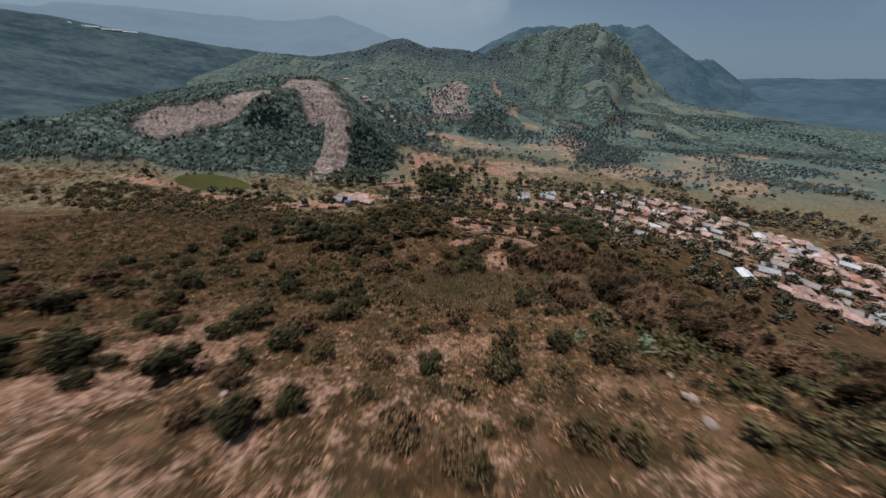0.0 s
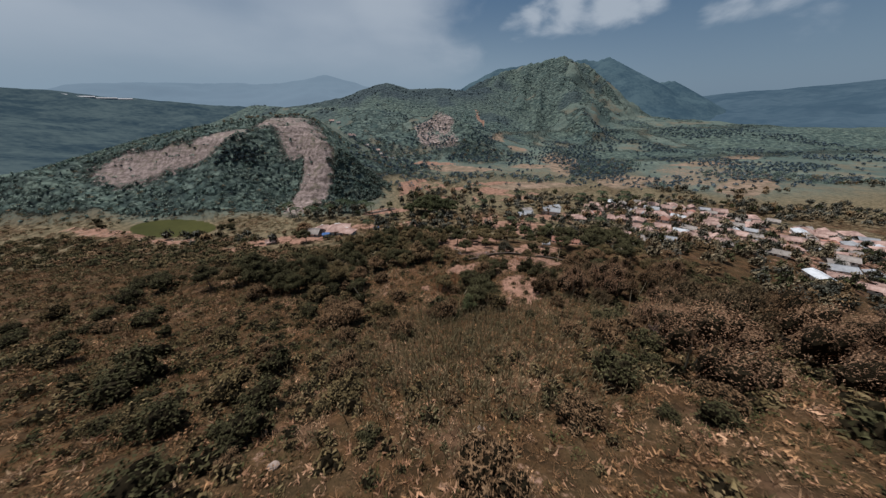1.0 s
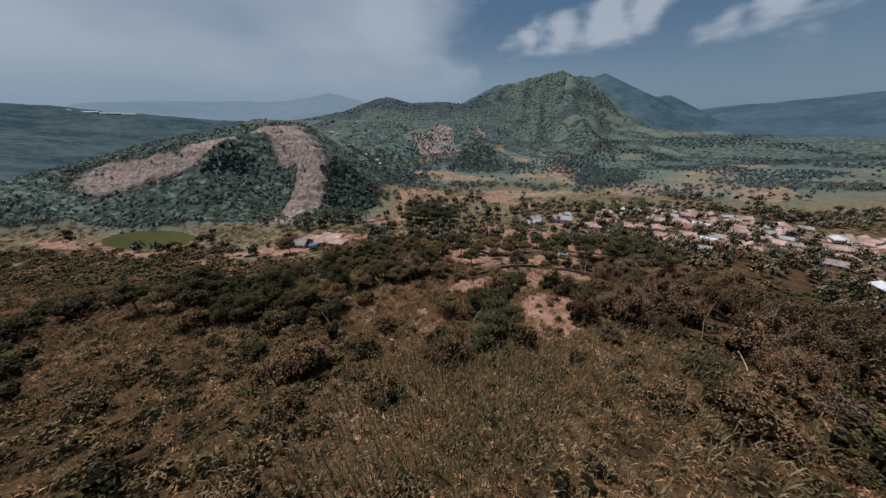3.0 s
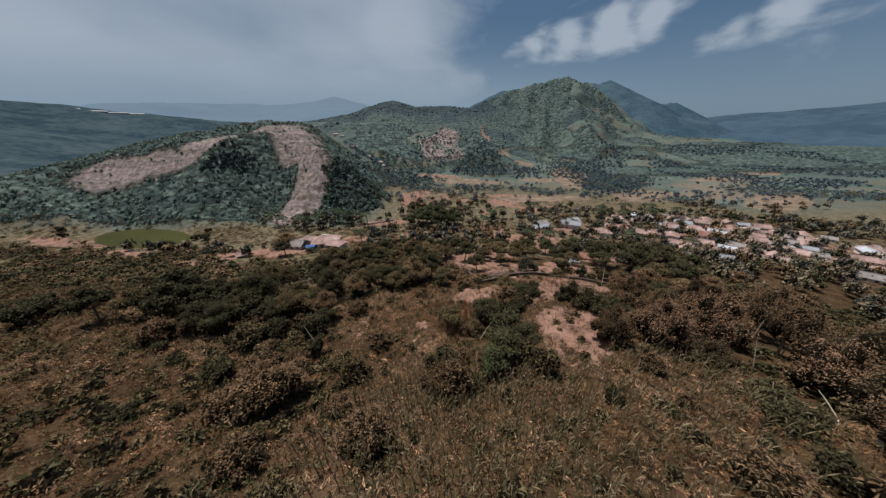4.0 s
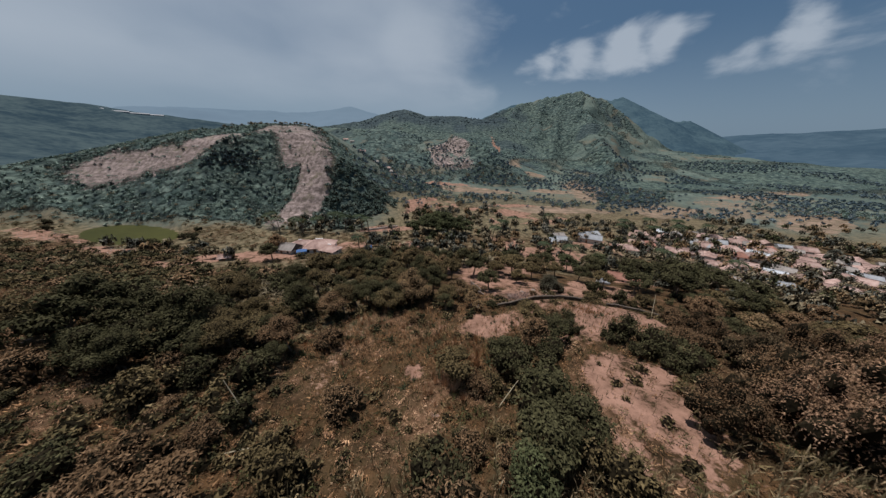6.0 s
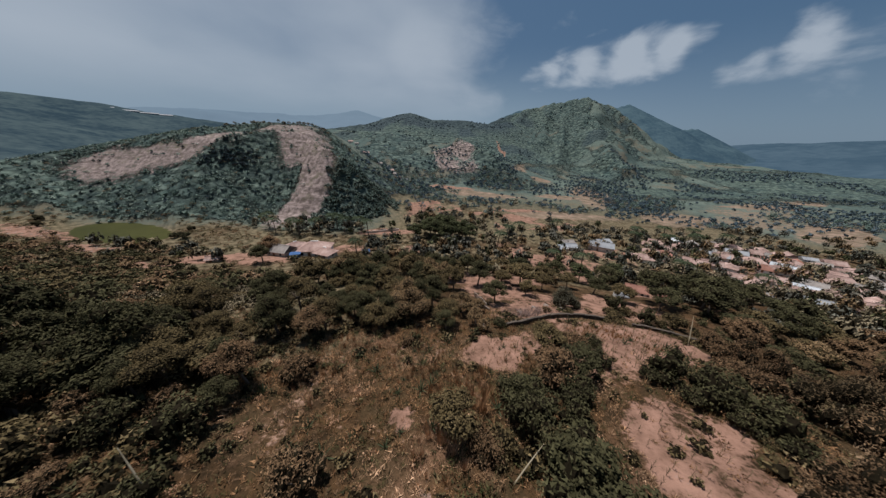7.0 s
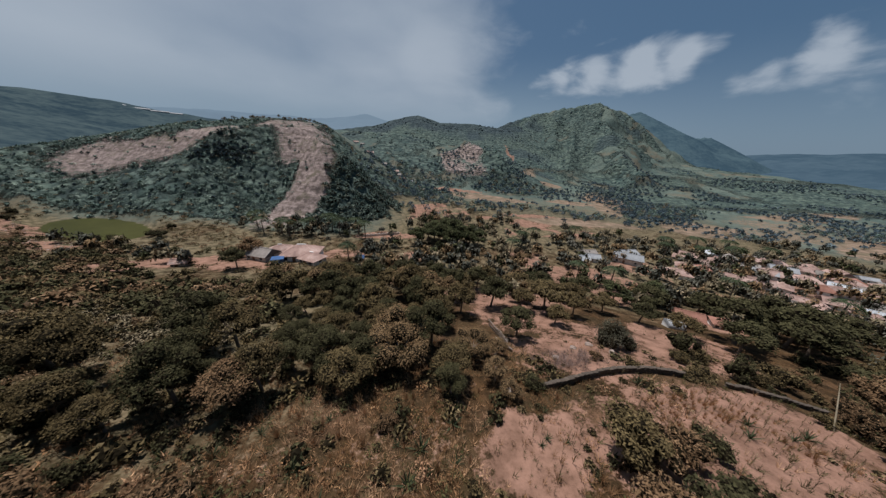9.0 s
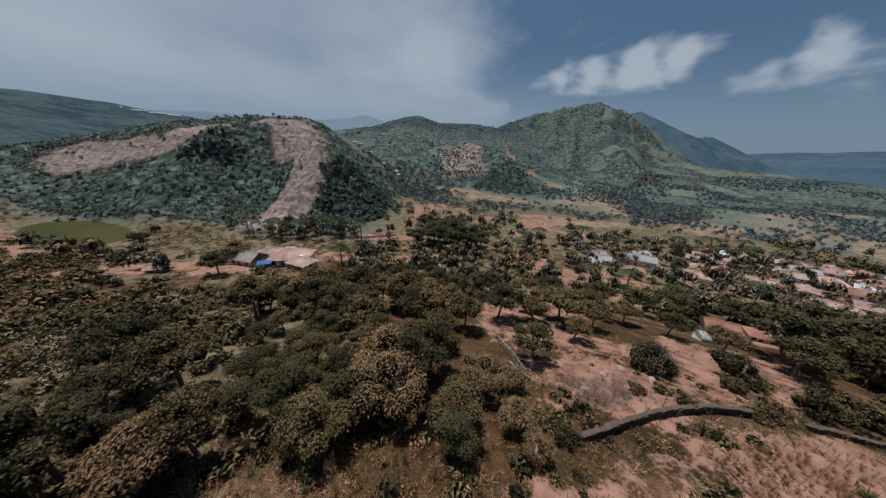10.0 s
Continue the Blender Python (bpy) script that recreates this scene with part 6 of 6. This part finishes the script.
def village():
    share = np.cumsum([s for _, s in kinds_of_house])
    c, s = math.cos(radians(-38)), math.sin(radians(-38))
    for u in np.arange(-75, 76, 7.0):
        for v in np.arange(-43.4, 44, 6.2):
            a, b = u + rng.uniform(-1.6, 1.6) + (3.5 if round(v / 6.2) % 2 else 0), v + rng.uniform(-0.9, 0.9)
            if math.hypot(a / 78, b / 45) > 1 or rng.random() < 0.36:
                continue
            x, y = 158 + a * c - b * s, 105 + a * s + b * c
            k = int(np.searchsorted(share, rng.random() * share[-1]))
            settle(k, x, y, -38 + rng.choice([0, 0, 90]) + rng.uniform(-16, 16), rng.uniform(0.5, 0.72), 0.2)
    # outlying houses towards the fields, and the hamlet behind the quarry
    for k, x, y, turn in ((3, 75, 150, 12), (1, 82, 134, -20), (0, 100, 146, -10), (1, 112, 150, -14), (4, 96, 140, -25), (0, 122, 141, -18), (2, 57, 146, 10), (0, 108, 132, -30), (4, 128, 131, -32), (0, 86, 108, -35), (2, 92, 100, -40),
                          (2, -62, 300, 10), (0, -56, 322, 30), (2, -64, 335, 5), (0, -75, 300, 40), (2, -122, 420, 10), (0, -135, 432, 30), (2, -50, 305, 25), (0, -44, 296, -30), (3, -40, 312, 10), (1, -90, 350, 0)):
        settle(k, x, y, turn, 0.68, 0.2)


village()


def placed(ob, x, y, turn=0.0, drop=0.15, size=0.72):
    ob.matrix_basis = pose(x, y, ground_at(x, y) - drop, 0, 0, turn) @ Matrix.Diagonal((size, size, size, 1))
    return ob


# the farmstead on the cleared yard below the quarry
placed(house("farmhouse", 9.5, 7.0, 2.8, 2.0, M["tile"], M["plaster_white"], "farmhouse with a brown hipped roof and white ridges", True, "", M["plaster_white"]), -42.5, 123.5, 8, size=1.0)
placed(house("farmhouse", 6.0, 5.0, 2.6, 1.5, M["tile"], M["plaster"], "small farmhouse with a faded pink tile roof", True, "", M["plaster_white"]), -51.0, 126.0, 30, size=0.95)
placed(house("farmhouse", 7.5, 5.5, 2.6, 1.6, M["asbestos"], M["plaster"], "low farmhouse with a weathered brown roof", False), -53.0, 121.0, -12, size=0.9)
placed(house("farmhouse", 6.0, 4.6, 2.4, 1.4, M["tile"], M["plaster"], "farm outbuilding with a brown tile roof", True, "", M["plaster_white"]), -37.0, 119.0, -20, size=0.95)


def blue_shed():
    ob = empty("blue_shed", 0, 0, 0)
    part("wall", box_mesh("wall", 5.2, 3.2, 3.2, M["blue"], (0, 0, -0.4), 0.05), ob, "blue tarpaulin walls")
    r = part("roof", shed_roof_mesh("roof", 5.2, 3.2, 0.5, M["blue"]), ob, "blue tarpaulin roof over sheets")
    r.location = (0, 0, 2.85)
    for x in (-2.55, 2.55):
        part("post", box_mesh("post", 0.12, 0.12, 3.2, M["plank"], (x, -1.7, -0.4), 0.01), ob)
    return tagged(ob, "shed with blue tarpaulin walls on a bare yard", "shed")


placed(blue_shed(), -46.6, 118.0, 24, size=0.55)


def blue_tent():
    ob = empty("tarpaulin_tent", 0, 0, 0)
    part("cover", roof_mesh("cover", 3.4, 2.6, 1.0, M["blue"], False, 0.2, 0.05), ob, "blue tarpaulin sheet").location = (0, 0, 1.5)
    for x in (-1.6, 1.6):
        for y in (-1.3, 1.3):
            part("pole", fast_mesh("pole", *tube([(x, y, -0.3), (x, y, 1.5)], [0.05, 0.05], 6), M["bamboo"], True), ob)
    return tagged(ob, "open tent of blue tarpaulin on poles", "tent")


placed(blue_tent(), -25.5, 125.2, 15)
placed(house("hut", 4.2, 3.2, 2.0, 0.9, M["tile"], M["plank"], "small field hut with a low clay-tile roof", False), -66.0, 110.0, 20)

# the white-roofed hall, its neighbours, and the red roofs in the trees
placed(house("hall", 12.5, 8.5, 3.4, 1.6, M["sheet"], M["plaster"], "long hall with a pale metal roof", False), 70.5, 143.5, -28)
placed(house("house", 5.5, 4.5, 2.6, 1.5, M["sheet_white"], M["plaster_white"], "small house with a white roof among trees", False), 51.0, 138.5, 15)
placed(house("house", 6.0, 4.6, 2.6, 1.4, M["sheet"], M["plaster"], "small house with a grey sheet roof", False), 56.0, 141.0, -10)
placed(house("house", 6.5, 5.2, 2.7, 1.6, M["tile_red"], M["plaster_white"], "house with an orange-red tile roof among trees", True), 90.5, 139.5, -20)
placed(house("house", 8.0, 5.6, 2.8, 1.8, M["tile_red"], M["plaster_white"], "house with a broken red-tile roof among trees", False), 51.5, 98.5, -24, size=0.55)
placed(house("house", 6.5, 5.0, 2.7, 1.6, M["tile_red"], M["plaster_white"], "lower house with a red-tile roof among trees", True), 57.0, 96.6, -30, size=0.55)


def barrel_store():
    ob = empty("store", 0, 0, 0)
    w, l, n = 1.7, 3.6, 10
    v, f = [], []
    for x in (-l / 2, l / 2):
        for i in range(n + 1):
            a = math.pi * i / n
            v += [(x, -w * math.cos(a), 1.2 + 0.9 * math.sin(a))]
    for i in range(n):
        f.append((i, i + 1, n + 2 + i, n + 1 + i))
    f += [tuple(range(n + 1))[::-1], tuple(range(n + 1, 2 * n + 2))]
    part("roof", mesh_from("roof", v, f, M["sheet"], False), ob, "rounded grey metal roof")
    part("wall", box_mesh("wall", l - 0.2, 2 * w - 0.2, 1.6, M["plaster_white"], (0, 0, -0.4)), ob)
    return tagged(ob, "low store with a rounded grey metal roof", "shed")


placed(barrel_store(), 44.2, 93.6, -18)

# ---- walls, fence, small things ----
WALL_LINE = ((11.0, 71.6), (13.9, 72.6), (16.3, 73.3), (18.9, 74.0), (21.9, 74.6), (24.6, 75.0), (27.4, 75.2))
WALL_EAST = ((31.5, 74.8), (34.5, 74.5), (37.5, 74.1), (40.8, 73.6))


def stone_shapes(r):
    out = []
    for _ in range(5):
        bm = bmesh.new()
        bmesh.ops.create_cube(bm, size=1.0)
        bmesh.ops.bevel(bm, geom=bm.edges[:], offset=0.2, segments=1, affect="EDGES")
        for vert in bm.verts:
            vert.co += Vector(r.normal(size=3) * 0.07)
        me = bpy.data.meshes.new("stone")
        bm.to_mesh(me)
        bm.free()
        me.materials.append(M["stone"])
        out.append(me)
    return out


STONES = stone_shapes(rng)


def stone_wall(line, label, courses=4):
    """A dry wall of separate stones along a line on the ground, with paler cap stones."""
    ob = empty("stone_wall", line[0][0], line[0][1], ground_at(*line[0]))
    pts = np.array(line)
    seg = np.hypot(*np.diff(pts, axis=0).T)
    along = np.concatenate([[0], np.cumsum(seg)])
    origin = Vector(ob.location)
    caps = [me.copy() for me in STONES]
    for me in caps:
        me.materials[0] = M["cap_stone"]
    for c in range(courses + 1):
        cap = c == courses
        s = rng.random() * 0.3
        while s < along[-1]:
            ln = 0.34 + 0.3 * rng.random()
            x, y = np.interp(s, along, pts[:, 0]), np.interp(s, along, pts[:, 1])
            x2, y2 = np.interp(s + 0.3, along, pts[:, 0]), np.interp(s + 0.3, along, pts[:, 1])
            st = new("cap_stone" if cap else "stone", (caps if cap else STONES)[int(rng.integers(5))])
            st.parent = ob
            turn = math.degrees(math.atan2(y2 - y, x2 - x)) + 3 * rng.normal()
            z = ground_at(x, y) + 0.02 + 0.155 * c
            st.matrix_basis = pose(*(Vector((x, y + 0.02 * rng.normal(), z)) - origin), 3 * rng.normal(), 3 * rng.normal(), turn) @ Matrix.Diagonal((ln * 1.12, 0.33 if cap else 0.3 + 0.06 * rng.random(), 0.08 if cap else 0.2, 1))
            s += ln
    return tagged(ob, label, "wall")


stone_wall(WALL_LINE, "low dry-stone retaining wall across bare earth")
stone_wall(WALL_EAST, "low dark dry-stone wall half hidden by weeds", 3)


def yard_wall():
    ob = empty("yard_wall", -33, 153.0, ground_at(-33, 153.0))
    n = 9
    for i in range(n):
        x, y = -33 + 1.55 * i, 153.0 + 0.75 * i
        z = ground_at(x + 0.75, y + 0.4) - ob.location.z
        part("panel", box_mesh("panel", 1.62, 0.16, 1.3, M["plaster"], (0, 0, -0.35), 0.02), ob).matrix_basis = pose(x + 33, y - 153.0, z, 0, 0, 25.8)
        part("pillar", box_mesh("pillar", 0.28, 0.28, 1.5, M["plaster"], (0, 0, -0.35), 0.02), ob).matrix_basis = pose(x + 33 - 0.78, y - 153.0 - 0.38, z, 0, 0, 25.8)
    return tagged(ob, "low whitewashed wall beside an earth yard", "wall")


yard_wall()


def pale_slab():
    ob = new("slab", box_mesh("slab", 2.6, 0.1, 0.8, M["plank"], (0, 0, 0), 0.02))
    ob.matrix_world = pose(9.2, 79.2, ground_at(9.2, 79.2) - 0.1, 8, 0, -50)
    return tagged(ob, "weathered pale boards propped at the field's edge", "boards")


pale_slab()


def plank_fence():
    ob = empty("plank_fence", 8.5, 86.0, ground_at(8.5, 86.0))
    me = box_mesh("plank", 0.2, 0.035, 1.15, M["plank"], (0, 0, -0.1), 0.008)
    n = 32
    for i in range(n):
        x, y = 8.5 + 1.1 * i / n, 86.0 - 6.8 * i / n
        p = part("plank", me, ob)
        p.matrix_basis = pose(x - 8.5, y - 86.0, ground_at(x, y) - ob.location.z, 2 * rng.normal(), 3 * rng.normal(), 81 + 3 * rng.normal())
    for z in (0.3, 0.8):
        a, b = (0, 0, z), (1.1, -6.8, ground_at(9.6, 79.2) - ob.location.z + z)
        part("rail", fast_mesh("rail", *tube([a, b], [0.04, 0.04], 5), M["plank"], True), ob)
    return tagged(ob, "weathered grey plank fence beside the bare field", "fence")


plank_fence()


def pole(x, y, length, lean, turn, label="bleached bamboo pole leaning out of the bushes"):
    d = np.array([math.sin(radians(lean)) * math.cos(radians(turn)), math.sin(radians(lean)) * math.sin(radians(turn)), math.cos(radians(lean))])
    pts = [d * length * t + (0, 0, -0.15 * length * t * t * math.sin(radians(lean))) for t in (-0.05, 0.35, 0.7, 1.0)]
    ob = new("bamboo_pole", fast_mesh("bamboo_pole", *tube(pts, [0.055, 0.05, 0.04, 0.02], 6), M["bamboo"], True))
    ob.location = (x, y, ground_at(x, y))
    return tagged(ob, label, "pole", "bamboo poles")


for x, y, l, lean, turn in ((-12.4, 50.6, 4.2, 28, 150), (-10.8, 49.0, 2.5, 70, 200), (37.5, 47.0, 4.0, 20, 80), (33.0, 37.0, 3.2, 75, 20), (31.0, 38.5, 3.0, 70, 60), (44.0, 52.0, 4.5, 15, 30), (6.5, 52.5, 3.2, 40, 30), (52.0, 47.0, 5.0, 12, 100), (-14.5, 44.0, 3.0, 30, 120), (5.0, 46.5, 3.5, 50, 40), (35.7, 70.3, 4.4, 30, 60)):
    pole(x, y, l, lean, turn)


def cactus(x, y, size):
    """A clump of prickly pear: flat oval pads grown on pads."""
    ob = empty("prickly_pear", x, y, ground_at(x, y), rng.random() * 360, size)
    pad = bmesh.new()
    bmesh.ops.create_icosphere(pad, subdivisions=2, radius=0.5, matrix=Matrix.Translation((0, 0, 0.45)) @ Matrix.Diagonal((0.62, 0.16, 1.0, 1)))
    me = bpy.data.meshes.new("pad")
    pad.to_mesh(me)
    pad.free()
    me.materials.append(M["cactus"])
    me.shade_smooth()
    for i in range(11):
        a = 2 * math.pi * i / 11 + rng.random()
        d = 0.1 + 0.55 * rng.random()
        low_ = pose(d * math.cos(a), d * math.sin(a), -0.05, 30 * rng.normal(), 18 * rng.normal(), 360 * rng.random())
        k = 0.5 + 0.2 * rng.random()
        part("pad", me, ob).matrix_basis = low_ @ Matrix.Diagonal((k, k, k, 1))
        part("pad", me, ob).matrix_basis = low_ @ pose(0.05, 0, 0.82 * k, 15 * rng.normal(), 28 * rng.normal(), 40 * rng.normal()) @ Matrix.Diagonal((k * 0.85, k * 0.85, k * 0.85, 1))
    return tagged(ob, "grey-green prickly pear with flat oval pads", "cactus", "prickly pears")


def agave_leaf():
    """One stiff pointed leaf along x, folded along its rib."""
    v = [(0.02, -0.05, 0), (0.02, 0.05, 0), (0.5, 0.05, 0.02), (0.5, 0, -0.02), (0.5, -0.05, 0.02), (1.0, 0, 0.02)]
    return mesh_from("leaf", v, [(0, 1, 3), (1, 2, 3), (0, 3, 4), (4, 3, 5), (3, 2, 5)], M["agave"], False)


def agaves():
    leaf = agave_leaf()
    x, y = scatter(-16, 14, 53, 71, 2.2, lambda a, b: 0.55 * np.maximum(blob(a, b, -2, 61, 13, 9, 5, 0.3), blob(a, b, 11, 67, 5, 4, 0, 0.3)))
    x, y = np.append(x, (26.6, 29.0, 14.0, 19.9, 9.3, 5.0, 31.4, 24.4, 16.6)), np.append(y, (69.3, 68.3, 67.9, 72.4, 66.7, 67.4, 69.0, 67.6, 69.4))
    for a, b in zip(x, y):
        ob = empty("agave", a, b, ground_at(a, b) - 0.03, 360 * rng.random(), 0.55 + 0.75 * rng.random() ** 1.5)
        for i in range(12):
            k = 0.75 + 0.3 * rng.random()
            part("leaf", leaf, ob).matrix_basis = pose(0, 0, 0.02, 0, -(18 + 60 * i / 12 + 6 * rng.normal()), i * 137.5) @ Matrix.Diagonal((k, k, k, 1))
        tagged(ob, "grey-green spiky agave rosette on bare brown earth", "agave", "agaves on the brown slope")


agaves()


for x, y, s in ((19.9, 11.6, 1.3), (21.4, 12.6, 1.3), (16.9, 15.5, 1.0), (15.4, 14.2, 0.9), (24.0, 14.5, 1.1)):
    cactus(x, y, s)


def boulder(x, y, size, mat="rock"):
    bm = bmesh.new()
    bmesh.ops.create_icosphere(bm, subdivisions=2, radius=0.5)
    off = Vector(rng.normal(size=3) * 20)
    for vert in bm.verts:
        vert.co *= 1 + 0.45 * noise.noise(vert.co * 2.2 + off)
    me = bpy.data.meshes.new("boulder")
    bm.to_mesh(me)
    bm.free()
    me.materials.append(M[mat])
    ob = new("boulder", me)
    ob.matrix_basis = pose(x, y, ground_at(x, y) + 0.12 * size, 0, 0, rng.random() * 360) @ Matrix.Diagonal((size, size * 0.75, size * 0.5, 1))
    return tagged(ob, "pale weathered boulder in the dry grass", "boulder", "boulders on the slope")


for x, y, s in ((17.2, 5.9, 1.1), (16.1, 4.0, 1.0), (18.6, 8.2, 0.7), (-14.5, 6.2, 0.6), (-8.0, 20.5, 0.6), (-21.0, 27.0, 0.6), (3.0, 22.0, 0.5), (-33.0, 33.0, 0.7), (28.0, 36.0, 1.2), (14.5, 77.0, 0.8), (17.8, 79.5, 0.9), (20.5, 80.8, 1.0), (22.2, 79.0, 0.9)):
    boulder(x, y, s)


def glasshouses():
    """Long white sheds on the far upland."""
    for i, (x, y, l) in enumerate(((-672, 595, 36), (-652, 617, 42), (-634, 639, 40), (-618, 658, 30))):
        ob = new("growing_shed", roof_mesh("growing_shed", l * 0.7, 7, 0.8, M["sheet"], False, 0.4, 1.6))
        z = float(crest(np.array([x]), np.array([y]), ((-734, 551, 107), (-701, 594, 104), (-659, 643, 98), (-601, 700, 92)), 0.24)[0])
        ob.matrix_basis = pose(x, y, z + 1.2, 13, 0, 48)
        tagged(ob, "long white growing shed on the upland", "shed", "growing sheds")


glasshouses()
